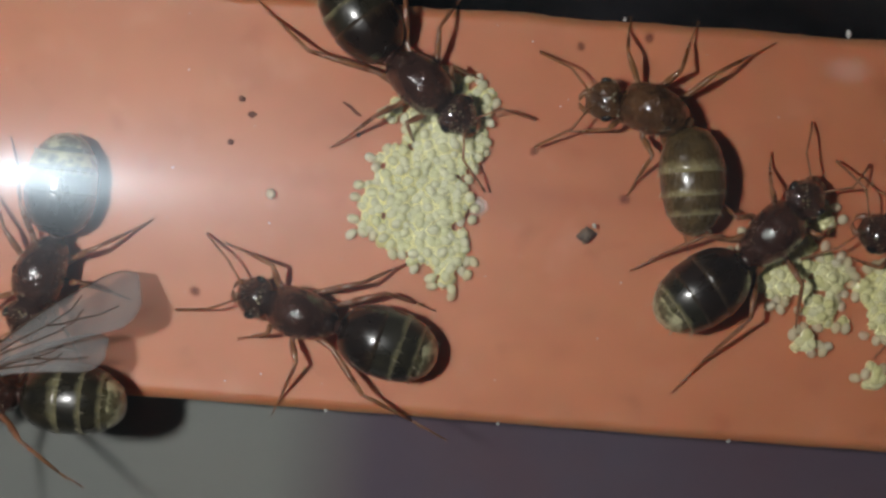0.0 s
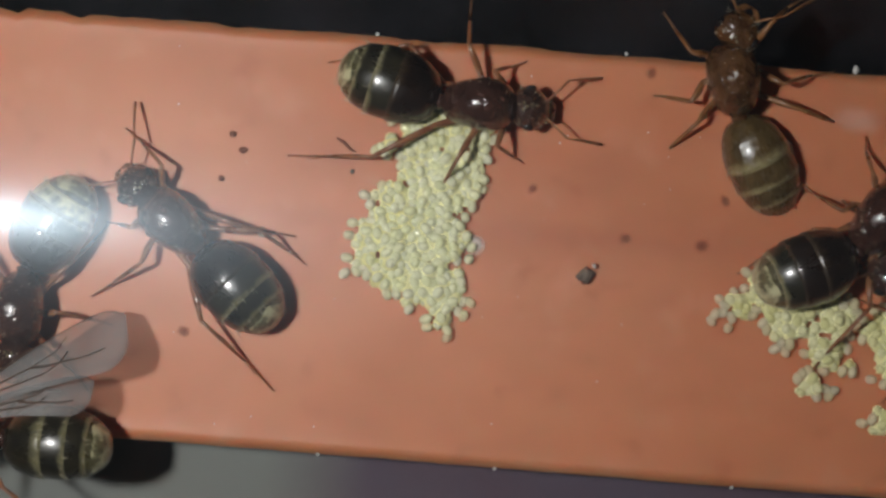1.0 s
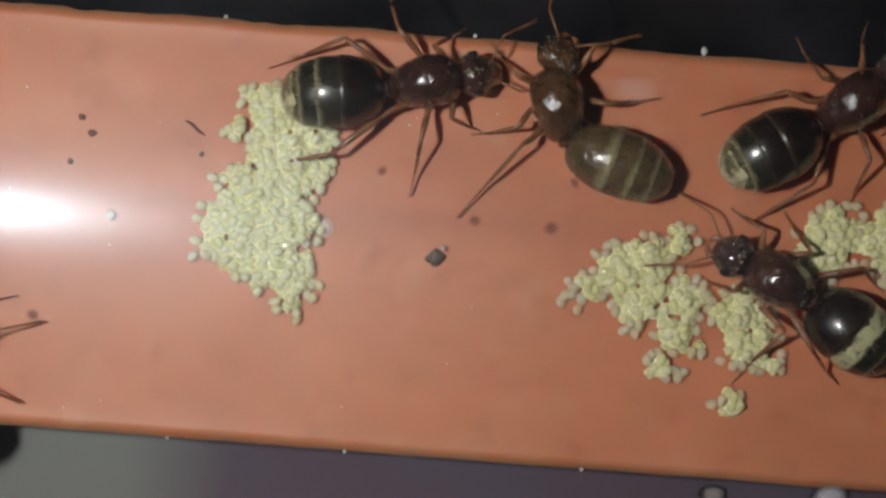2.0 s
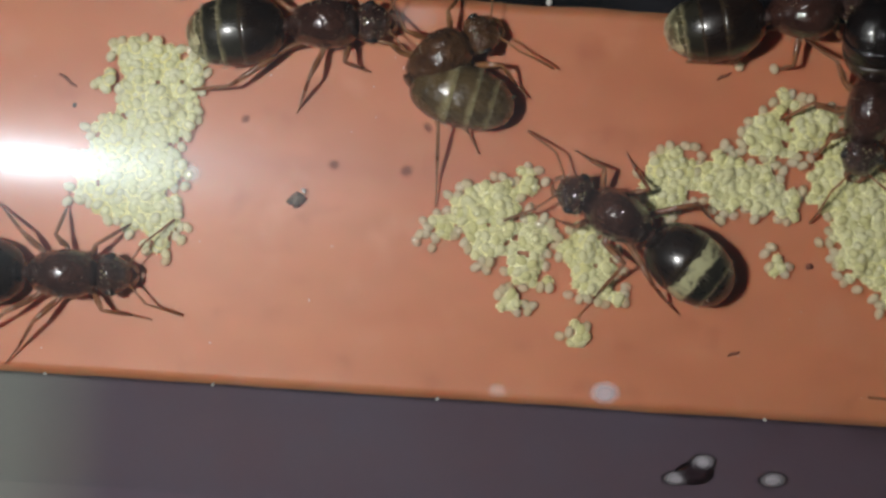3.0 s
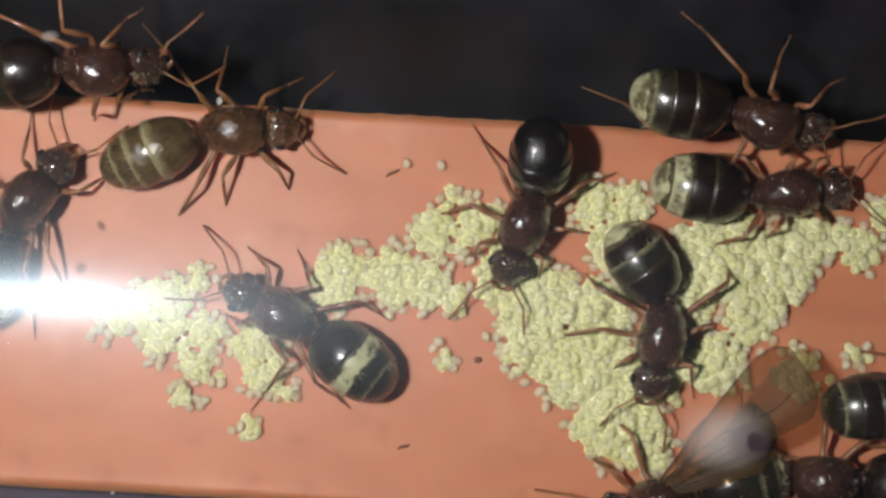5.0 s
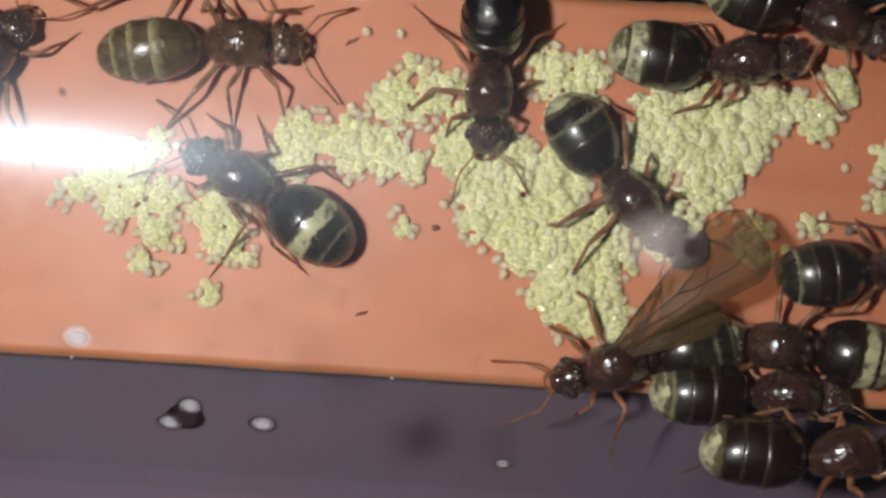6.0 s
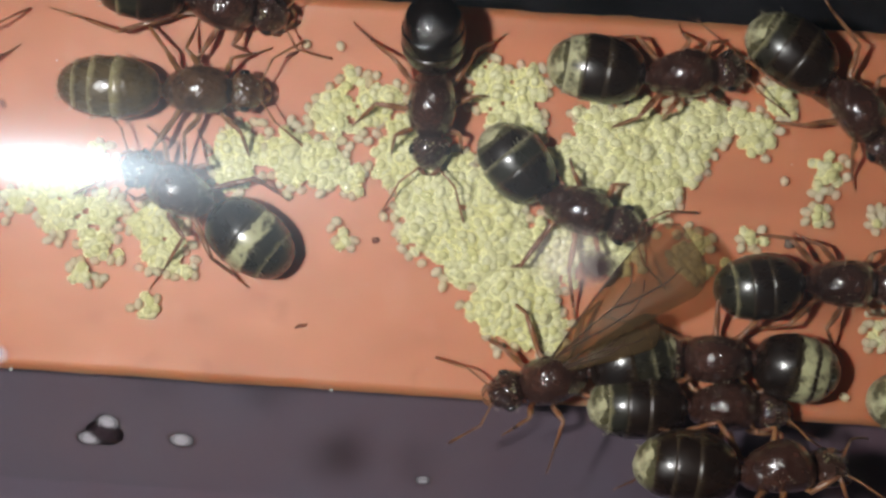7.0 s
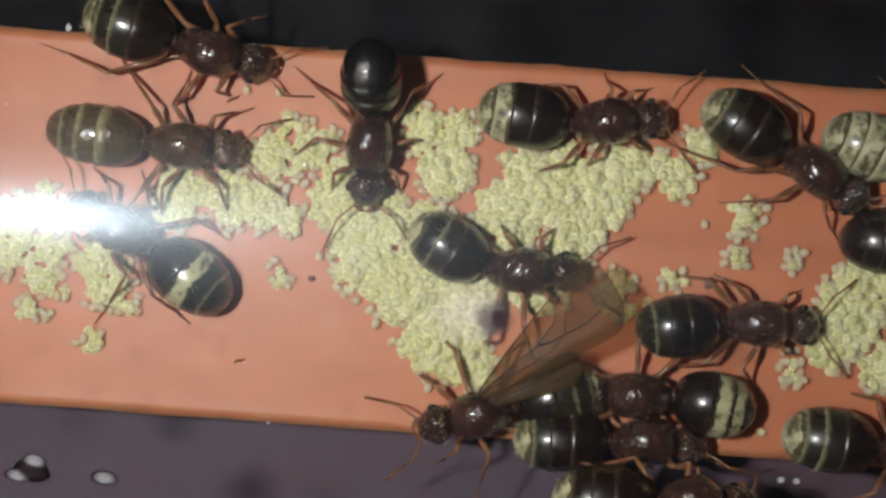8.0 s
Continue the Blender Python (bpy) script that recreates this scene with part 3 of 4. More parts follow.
def wing(root, at, turn, length, wide, side=1, mat=None):
    """A veined wing that points along +x from its hinge."""
    def half(u):
        g = (u / 0.8) ** 0.85 if u < 0.8 else math.sqrt(max(0.0, 1 - ((u - 0.8) / 0.2) ** 2))
        return wide * (0.06 + 0.94 * g)

    bm = bmesh.new()
    up, lo = [], []
    n = 22
    for k in range(n + 1):
        u = k / n
        h = half(u)
        row = [(length * u, side * v * h) for v in (-0.22, 0.15, 0.5, 0.78)]
        sag = [0.25 * math.sin(math.pi * u) + 0.10 * math.sin(5 * u + y) for _, y in row]
        up.append([bm.verts.new((x, y, z + 0.012)) for (x, y), z in zip(row, sag)])
        lo.append([bm.verts.new((x, y, z - 0.012)) for (x, y), z in zip(row, sag)])
    for a, b in zip(up, up[1:]):
        for k in range(3):
            bm.faces.new((a[k], b[k], b[k + 1], a[k + 1]))
    for a, b in zip(lo, lo[1:]):
        for k in range(3):
            bm.faces.new((a[k], a[k + 1], b[k + 1], b[k]))
    for k in (0, 3):
        for i in range(n):
            bm.faces.new((up[i][k], up[i + 1][k], lo[i + 1][k], lo[i][k]))
    bmesh.ops.recalc_face_normals(bm, faces=bm.faces)
    w = part("wing", bm, mat or WING, root, "grey see-through wing" if mat else "amber see-through wing with dark veins", at, turn)

    def spot(u, v):
        h = half(u)
        y = side * v * h
        return (length * u, y, 0.25 * math.sin(math.pi * u) + 0.10 * math.sin(5 * u + y) + 0.02)

    lines = [[(k / 12, -0.22) for k in range(13)], [(0.04, 0.1), (0.25, 0.15), (0.45, 0.2), (0.6, 0.1), (0.68, -0.1)],
             [(0.04, 0.16), (0.2, 0.34), (0.36, 0.46), (0.5, 0.47), (0.6, 0.36), (0.66, 0.2)], [(0.45, 0.2), (0.52, 0.32), (0.6, 0.36), (0.74, 0.42), (0.84, 0.4)]]
    for ln in lines:
        bm = bmesh.new()
        tube(bm, [spot(*p) for p in ln], [0.045 - 0.03 * i / len(ln) for i in range(len(ln))], 5)
        part("vein", bm, VEIN, w)
    return w


def stand(root, x, y, z=0.0, tilt=0, yaw=0):
    """Stands an ant on the filling or, tilted, on the glass."""
    return pose(x * U, y * U, z * U, tilt) @ pose(0, 0, 0, 0, 0, yaw)


B, O, L, P, A = BLACK_PLATE, OLIVE_PLATE, PALE_PLATE, PATCH_PLATE, AMBER_PLATE
ANTS = {}


def ants():
    ANTS["walker"] = ant("dark brown queen ant with an olive banded abdomen, walking", (B, O, O, L), seed=1, tips=dict(rm=(-3.0, -2.9, -1.7, -1.8), rh=(-4.4, -1.6, -2.6, -1.7), lh=(-6.3, 2.6, -3.0, 2.0), lm=(-0.1, 3.9, -0.4, 1.7), lf=(1.9, 1.6, 0.9, 1.1), rf=(3.5, -1.4, 1.5, -1.3)))
    ANTS["tender"] = ant("dark brown queen ant with a black abdomen beside the egg pile", (B, O, O, L), seed=2, tips=dict(lh=(-5.2, 1.8, -2.4, 2.1), lm=(-1.0, 3.8, -0.7, 1.9), rh=(-6.7, -1.4, -3.7, -1.7), rm=(-1.0, -3.7, -0.4, -2.0), rf=(1.5, -1.9, 0.6, -1.4), lf=(1.7, 1.6, 0.5, 1.2)))
    ANTS["amber"] = ant("amber-coloured queen ant with a translucent curled abdomen", (A, A, A, A), AMBER, limb=AMBER_LEG, size=(4.0, 1.17, 1.1), seed=3, tips=dict(lh=(-3.0, 4.1, -1.1, 1.5), lm=(-0.3, 3.0, -0.5, 1.5), rh=(-3.4, -4.0, -1.6, -2.0), rm=(-0.5, -3.6, -0.4, -1.7), rf=(1.8, -3.0, 1.6, -1.6), lf=(2.6, 1.6, 1.3, 1.2)))
    ANTS["crosser"] = ant("queen ant with a pale-ringed abdomen crossing the salmon floor", (B, O, L, L), seed=4, tips=dict(rh=(-4.0, -3.1, -2.0, -1.5), rm=(-2.3, -3.3, -1.0, -1.8), lh=(-3.1, 2.7, -1.5, 1.5), lm=(-0.1, 3.0, -0.2, 1.4), rf=(3.0, -1.6, 1.5, -1.3), lf=(2.8, 2.3, 1.2, 1.1)))
    ANTS["black"] = ant("queen ant with a glossy black abdomen, climbing the glass", (B, B, O, L), seed=5, tips=dict(lh=(-4.3, 2.5, -1.7, 1.7), rh=(-6.4, -1.6, -2.7, -1.5), rm=(-1.8, -3.2, -0.6, -2.0), lm=(-0.2, 2.8, -0.5, 1.3), lf=(2.2, 1.8, 1.1, 1.2), rf=(2.3, -1.7, 1.1, -1.2)))
    ANTS["turner"] = ant("queen ant on the eggs with a pale cap on its abdomen", (B, O, B, L), seed=6, size=(3.4, 1.22, 1.2), tips=dict(lh=(-3.4, 2.1, -2.5, 1.9), lm=(-0.9, 2.2, -0.6, 1.3), rh=(-1.6, -3.0, -1.2, -2.7), rm=(1.2, -4.4, 0.2, -2.3), rf=(1.8, -1.3, 1.2, -1.2), lf=(2.0, 1.9, 0.8, 1.3)))
    ANTS["tipper"] = ant("queen ant with its beaded black abdomen raised, feeding on the eggs", (B, BEADED_PLATE, BEADED_PLATE, BEADED_PLATE), seed=7, size=(3.1, 1.18, 1.24), pitch=48, tips=dict(rh=(-2.9, -3.1, -1.5, -1.5), rm=(1.1, -3.3, 0.1, -2.1), rf=(2.3, -1.5, 1.3, -1.3), lh=(-2.9, 2.6, -2.0, 1.5), lm=(-0.5, 2.5, -0.3, 1.5), lf=(2.1, 1.3, 1.1, 1.1)))
    still = [
        ((16.55, -0.3, 0, 0, 155), dict(label="queen ant with a cream-patched abdomen beside the eggs", plates=(B, P, O, O), seed=8, turn=-9, size=(3.65, 1.28, 1.22), tips=dict(lm=(-0.6, 3.8, -1.0, 1.4), lh=(-3.8, 2.0, -2.3, 1.6), lf=(1.9, 1.1, 1.2, 1.1), rh=(-3.6, -1.6, -2.3, -1.8), rm=(0.7, -2.3, -0.5, -1.4), rf=(2.4, -1.5, 1.3, -1.3)))),
        ((-16.2, -8.25, 0.95, -36, -179), dict(label="winged queen ant with grey banded abdomen against the glass", plates=(O, O, O, L), seed=9,
            wings=[((-0.1, -0.3, 2.0), (0, -12, 196), 4.6, 1.6, -1, GREY_WING), ((0.1, -0.6, 2.0), (-8, -16, 211), 6.4, 2.7, -1, GREY_WING)])),
        ((34.95, 5.25, 0, 0, 8), dict(label="queen ant with a half pale, half black abdomen beside the eggs", plates=(B, B, L, L), seed=10, turn=-14, tips=dict(lh=(-2.8, 1.8, -1.6, 1.5), lm=(0.2, 2.0, 0.3, 1.2), rm=(-0.9, -1.8, -0.6, -1.3), rh=(-3.2, -1.8, -1.8, -1.5), rf=(2.0, -1.2, 1.1, -1.1), lf=(2.0, 1.3, 1.1, 1.1)))),
        ((30.87, -6.6, 0.02, -10, -163), dict(label="winged queen ant with one amber wing raised over it", plates=(B, O, O, L), seed=11,
            wings=[((0.0, -0.6, 2.0), (-8, -16, 213), 6.9, 2.9, -1), ((-0.1, -0.2, 2.0), (0, -8, 196), 4.2, 1.3, -1)], tips=dict(rm=(1.2, -4.2, 0.4, -2.6), rf=(2.3, -2.6, 1.5, -1.5), lm=(0.9, 3.2, 0.0, 1.6), lf=(2.2, 1.5, 1.2, 1.2), lh=(-3.0, 1.6, -1.8, 1.4)))),
        ((41.35, -2.1, 0, 0, 2), dict(label="dark brown queen ant with a glossy black abdomen on the floor", plates=(B, B, O, O), seed=12, turn=8, size=(3.4, 1.25, 1.2), tips=dict(rh=(-3.4, -2.0, -2.0, -1.6), rm=(0.4, -2.8, -0.6, -1.7), lm=(-1.5, 1.8, -0.9, 1.4), lh=(-3.6, 1.8, -2.0, 1.6), rf=(1.9, -1.2, 1.0, -1.1), lf=(1.9, 1.3, 1.0, 1.1)))),
        ((36.9, -5.2, 0, 0, -177), dict(label="queen ant with a pale green patch across its abdomen", plates=(B, P, P, B), seed=13, turn=-11, size=(3.35, 1.26, 1.2))),
        ((37.3, -7.5, 0.2, -24, 2), dict(label="queen ant with an olive abdomen at the floor's edge", plates=(B, B, O, L), seed=14)),
        ((38.65, -9.58, 3.94, -46, 9), dict(label="queen ant with a pale-tipped black abdomen climbing the glass wall", plates=(B, B, B, L), seed=15, turn=-14)),
        ((47.7, -7.1, 0.1, -18, -6), dict(label="queen ant with an olive green abdomen at the floor's edge", plates=(B, O, O, L), seed=16)),
        ((49.4, 1.45, 0, 0, 1), dict(label="black queen ant standing on the salmon floor", plates=(B, B, B, B), seed=17)),
        ((48.3, 4.15, 0, 0, -16), dict(label="queen ant with a yellowish banded abdomen", plates=(L, L, L, L), seed=18)),
    ]
    for place, spec in still:
        root, parts = ant(**spec)
        root.matrix_basis = stand(root, *place)
        ANTS[spec["label"]] = (root, parts)


# ---------------------------------------------------------------- eggs
PILES = {
    "column": [(-1.4, 4.2, 1.2), (-2.5, 3.6, 0.5), (0.2, 4.0, 0.9), (-0.6, 2.7, 1.5), (-2.3, 1.4, 1.1), (-1.3, 1.0, 1.6), (0.2, 2.2, 0.6), (-2.2, 0.0, 1.5), (-0.6, 0.3, 1.2),
               (-3.3, -0.7, 0.5), (-3.4, 0.7, 0.4), (-0.9, -0.9, 1.2), (-0.4, -1.8, 0.9), (0.3, -1.8, 0.4)],
    "branch": [(9.2, -1.5, 0.2), (10.2, -1.1, 0.6), (11.3, -0.4, 1.0), (12.3, 0.1, 0.9), (13.3, 0.8, 0.6), (12.2, -1.3, 1.1), (13.6, -1.3, 0.9), (13.4, -2.5, 0.8), (12.9, -3.6, 0.6),
               (15.5, -1.7, 1.1), (16.0, -2.5, 1.0), (15.4, -4.7, 0.5), (16.9, -3.2, 0.4)],
    "heap": [(18.6, 1.5, 1.2), (18.2, 0.8, 1.0), (20.6, 1.2, 1.3), (21.9, 1.1, 1.1), (22.8, 0.8, 0.8), (22.7, 4.4, 0.5), (22.0, 3.0, 1.1), (23.7, 3.5, 1.0), (24.9, 1.8, 1.6),
             (26.3, 0.2, 2.0), (25.7, -1.0, 1.3), (27.9, -1.5, 2.0), (29.1, -3.6, 1.7), (30.2, -4.4, 1.3), (30.5, -1.8, 1.5), (28.2, 0.3, 1.5)],
    "bank": [(28.1, 4.2, 1.1), (28.8, 3.1, 1.3), (31.5, 1.3, 1.5), (33.2, 2.3, 1.6), (34.7, 2.8, 1.4), (34.1, 0.8, 1.4), (35.7, 3.3, 1.2), (32.9, -1.2, 1.2), (35.7, -1.5, 0.8),
             (36.8, -1.9, 0.6), (31.8, 3.7, 0.9), (36.2, 3.6, 1.0), (37.9, 3.5, 1.0), (38.9, 4.6, 0.8), (35.2, 2.2, 1.2), (33.4, 3.2, 1.2), (31.9, 2.0, 1.1), (29.2, 4.5, 0.9), (27.8, 4.8, 0.8), (36.0, -1.0, 0.6)],
    "clump": [(45.4, -0.8, 1.5), (44.6, -2.7, 1.2), (46.5, -3.5, 1.1), (43.1, -3.9, 0.6), (45.0, -1.8, 1.5)],
    "scatter": [(40.8, 2.0, 0.8), (40.4, 0.4, 0.5), (38.2, -0.7, 0.4), (42.8, 0.4, 0.5), (22.5, -1.7, 0.5)],
}
SINGLES = [(0.0, -2.95), (-6.8, 0.23), (20.8, 5.6), (22.1, 5.6), (39.2, 1.6), (43.2, -6.2), (42.0, -6.4)]


def egg_film(parent, at, spots, step=0.075):
    """The sticky bed that joins the eggs: it swells round every egg and leaves small gaps between them."""
    near, reach = {}, 0.34
    for x, y, z in spots:
        near.setdefault((math.floor(x / reach), math.floor(y / reach)), []).append((x, y, z))
    x0, x1 = min(p[0] for p in spots) - 0.4, max(p[0] for p in spots) + 0.4
    y0, y1 = min(p[1] for p in spots) - 0.4, max(p[1] for p in spots) + 0.4
    verts, faces, index = [], [], {}
    for i in range(int((x1 - x0) / step) + 1):
        for j in range(int((y1 - y0) / step) + 1):
            x, y = x0 + i * step, y0 + j * step
            gi, gj = math.floor(x / reach), math.floor(y / reach)
            top, edge = 0.0, 9.0
            for di in (-1, 0, 1):
                for dj in (-1, 0, 1):
                    for a, b, z in near.get((gi + di, gj + dj), ()):
                        r = math.hypot(x - a, y - b)
                        edge = min(edge, r)
                        if r < reach:
                            top = max(top, (z + 0.06) * (1 - (r / reach) ** 2) ** 0.22)
            if edge > 0.255:
                continue
            index[i, j] = len(verts)
            verts.append(((x - at[0]) * U, (y - at[1]) * U, max(0.005, top) * U))
    for i, j in index:
        ring = [index.get(k) for k in ((i, j), (i + 1, j), (i + 1, j + 1), (i, j + 1))]
        if None not in ring:
            faces.append(ring)
    me = bpy.data.meshes.new("egg_bed")
    me.from_pydata(verts, [], faces)
    me.polygons.foreach_set("use_smooth", [True] * len(me.polygons))
    me.materials.append(EGG_BED)
    ob = new("egg_bed", me)
    ob.parent = parent
    tagged(ob, "sticky cream bed between the eggs")
    return ob


def egg_spots(discs, rng, parent, at, gap=0.25):
    """Places of eggs that fill the discs, in up to three layers."""
    x0, x1 = min(x - r for x, _, r in discs), max(x + r for x, _, r in discs)
    y0, y1 = min(y - r for _, y, r in discs), max(y + r for _, y, r in discs)

    def depth(x, y):
        wob = 0.36 * noise.noise(Vector((x * 1.1, y * 1.1, 5))) + 0.34 * noise.noise(Vector((x * 3.1, y * 3.1, 7)))
        return max(r - math.hypot(x - a, y - b) for a, b, r in discs) + wob

    spots, inner = [], []
    for layer, need in enumerate((0.0, 0.42, 1.0)):
        tries = int((x1 - x0) * (y1 - y0) * (160 if layer < 2 else 50))
        grid = {}
        for _ in range(tries):
            x, y = rng.uniform(x0, x1), rng.uniform(y0, y1)
            if depth(x, y) < need or 0.75 * noise.noise(Vector((x * 1.7, y * 1.7, 31))) + 0.6 * noise.noise(Vector((x * 4.1, y * 4.1, 37))) < -0.36 - 0.1 * layer:
                continue
            g = (int(x / gap), int(y / gap))
            near = [q for i in (-1, 0, 1) for j in (-1, 0, 1) for q in grid.get((g[0] + i, g[1] + j), ())]
            if any((x - a) ** 2 + (y - b) ** 2 < gap * gap for a, b in near):
                continue
            grid.setdefault(g, []).append((x, y))
            if rng.random() < 0.16:
                continue
            spots.append((x, y, 0.17 + 0.12 * layer + 0.13 * noise.noise(Vector((x * 1.5, y * 1.5, 17))) + rng.uniform(-0.09, 0.09)))
            spots[-1] += (depth(x, y) < 0.16,)
            if not spots[-1][3]:
                inner.append(spots[-1][:3])
    egg_film(parent, at, inner or [p[:3] for p in spots])
    return spots


def eggs():
    rng = random.Random(11)
    shapes = []
    for k in range(12):
        bm = bmesh.new()
        ball(bm, (0, 0, 0), (0.215 + 0.012 * (k % 4), 0.18, 0.16), (0, 0, 0), 12, 8)
        bmesh.ops.scale(bm, vec=(U, U, U), verts=bm.verts)
        me = bpy.data.meshes.new("egg")
        bm.to_mesh(me)
        bm.free()
        me.polygons.foreach_set("use_smooth", [True] * len(me.polygons))
        me.materials.append((EGG, CLEAR_EGG, PALE_EGG)[k // 4])
        shapes.append(me)

    def single(parent, x, y, z, at, fresh=1):
        ob = new("egg", rng.choice(shapes[4 * fresh:4 * fresh + 4]))
        ob.parent = parent
        ob.matrix_basis = pose((x - at[0]) * U, (y - at[1]) * U, z * U, rng.uniform(-40, 40), rng.uniform(-40, 40), rng.uniform(0, 180))
        return ob

    words = {"column": "upright strip of cream ant eggs heaped on the floor", "branch": "branching heap of cream ant eggs", "heap": "large yellowish heap of ant eggs under the ants",
             "bank": "long bank of cream ant eggs along the floor", "clump": "thick clump of pale ant eggs", "scatter": "small loose clumps of pale ant eggs"}
    for name, discs in PILES.items():
        at = discs[0][:2]
        root = new("egg_pile")
        root.location = (at[0] * U, at[1] * U, 0)
        tagged(root, words[name], "egg pile", "egg piles")
        spots = egg_spots(discs, rng, root, at)
        spots.sort(key=lambda p: (not p[3], -p[2]))
        own = 280 if name in ("column", "branch", "scatter") else 200
        for x, y, z, fresh in spots[:own]:
            single(root, x, y, z, at, 2 if name == "column" else int(fresh))
        rest = spots[own:]
        if rest:
            base = bmesh.new()
            ball(base, (0, 0, 0), (0.225, 0.18, 0.16), (0, 0, 0), 8, 6)
            bv = [v.co.copy() for v in base.verts]
            bf = [[v.index for v in f.verts] for f in base.faces]
            base.free()
            verts, faces = [], []
            for x, y, z, _ in rest:
                m = pose(x - at[0], y - at[1], z, rng.uniform(-40, 40), rng.uniform(-40, 40), rng.uniform(0, 180))
                n = len(verts)
                verts += [tuple((m @ v) * U) for v in bv]
                faces += [[i + n for i in f] for f in bf]
            me = bpy.data.meshes.new("egg_mass")
            me.from_pydata(verts, [], faces)
            me.polygons.foreach_set("use_smooth", [True] * len(me.polygons))
            me.materials.append(PALE_EGG if name == "column" else EGG)
            ob = new("egg_mass", me)
            ob.parent = root
            tagged(ob, kind="stuff")
    for x, y in SINGLES:
        ob = single(None, x, y, 0.2, (0, 0))
        tagged(ob, "single cream ant egg on the salmon floor", "egg", "single eggs")


# ---------------------------------------------------------------- small things
def crumb(name, x, y, size, mat, label, seed, z=0.0, flat=0.6, category="crumb", group="crumbs"):
    rng = random.Random(seed)
    bm = bmesh.new()
    bmesh.ops.create_icosphere(bm, subdivisions=2, radius=1.0)
    for v in bm.verts:
        k = 0.75 + 0.5 * noise.noise(v.co * 1.4 + Vector((seed, 0, 0)))
        v.co = Vector((v.co.x * size[0] * k, v.co.y * size[1] * k, v.co.z * min(size) * flat * k))
    ob = part(name, bm, mat, None, at=(x, y, z + min(size) * flat * 0.6), turn=(0, 0, rng.uniform(0, 180)))
    tagged(ob, label, category, group)
    return ob


def small_things():
    dark = plain("dark_crumb", (0.13, 0.09, 0.065), 0.7, 4, 0.7)
    brown = plain("brown_crumb", (0.19, 0.065, 0.036), 0.8, 3, 0.5)
    pale = plain("pale_grain", (0.6, 0.58, 0.55), 0.6, 3, 0.2)
    crumb("debris", 4.7, -0.4, (0.45, 0.36), dark, "grey-brown lump of debris on the floor", 3, flat=0.8, category="debris")
    crumb("debris", 4.95, -0.05, (0.12, 0.1), pale, "tiny white grain beside the debris", 5, z=0.25, category="grain")
    for k, (x, y, a, b) in enumerate([(-8.1, 3.6, 0.17, 0.14), (-7.7, 3.05, 0.2, 0.16), (-8.4, 2.0, 0.16, 0.15), (23.9, -1.65, 0.18, 0.15),
                                      (39.6, -0.7, 0.34, 0.28), (-3.8, 2.6, 0.12, 0.11)]):
        crumb("crumb", x, y, (a, b), dark if k > 3 else brown, "tiny dark crumb on the salmon floor", 20 + k, flat=0.5)
    for k, (x, y, ln, rz) in enumerate([(-4.1, 3.5, 0.42, -35), (21.3, -5.1, 0.25, 20), (20.3, 5.2, 0.3, 30)]):
        bm = bmesh.new()
        tube(bm, [(-ln, 0, 0.06), (-ln * 0.3, 0.05, 0.08), (ln * 0.4, 0, 0.07), (ln, 0.04, 0.06)], [0.03, 0.06, 0.055, 0.025], 6)
        ob = part("splinter", bm, brown, None, at=(x, y, 0), turn=(0, 0, rz))
        tagged(ob, "thin brown splinter lying on the floor", "splinter", "splinters")
    stain = film_spot("red_brown_stain", (0.2, 0.055, 0.03), 0.3, 0.7)
    for k, (x, y, a, b) in enumerate([(6.0, 1.0, 0.3, 0.26), (8.7, 0.95, 0.34, 0.3), (2.6, 2.5, 0.26, 0.2), (6.45, 6.9, 0.3, 0.24), (4.0, 6.4, 0.24, 0.22), (9.4, 2.6, 0.3, 0.2), (-9.3, -3.5, 0.3, 0.25)]):
        bm = bmesh.new()
        ball(bm, (0, 0, 0), (a, b, 0.02), (0, 0, 0), 18, 6)
        tagged(part("stain", bm, stain, None, at=(x, y, 0.045 + 0.002 * k), turn=(0, 0, 25 * k)), "soft red-brown stain on the salmon floor", "stain", "stains on the floor")
    milk, soot = film_spot("milky_drop", (0.42, 0.41, 0.45), 0.6), film_spot("dark_speck", (0.03, 0.02, 0.025), 0.8, 0.8, 0.05)
    veil = film_spot("milky_smear", (0.55, 0.5, 0.48), 0.18)
    faint = film_spot("faint_smear", (0.5, 0.47, 0.48), 0.07)
    specks = [(14.7, -5.4, 0.45, 1.1, milk), (17.0, -7.75, 0.38, 1.1, milk), (17.6, -7.2, 0.38, 1.0, milk), (17.45, -7.55, 0.55, 1.0, soot), (19.6, -7.6, 0.38, 1.1, milk), (26.4, -8.4, 0.25, 1.2, milk), (39.15, -6.03, 0.16, 1.1, milk), (39.60, -6.03, 0.16, 1.1, milk),
              (30.6, -2.0, 0.6, 1.1, soot), (29.9, -1.9, 1.1, 1.3, veil), (11.9, -5.5, 0.3, 1.2, veil), (9.2, 3.9, 0.5, 1.6, faint), (11.2, 7.7, 0.34, 1.0, veil)]
    for k, (x, y, r, long, m) in enumerate(specks):
        a = math.atan2(math.sqrt(max(0, R_OUT**2 - y * y)), y)
        bm = bmesh.new()
        ball(bm, (0, 0, 0), (r * long, r, 0.05), (0, 0, 0), 20, 8)
        ob = part("speck", bm, m, None, at=(x, (R_OUT + 0.03 + 0.005 * k) * math.cos(a), AXIS_Z + (R_OUT + 0.03 + 0.005 * k) * math.sin(a)), turn=(math.degrees(a) - 90, 0, 0))
        tagged(ob, "dark speck of dirt on the outside of the glass" if m is soot else "milky dried drop on the outside of the glass", "speck", "specks on the glass")
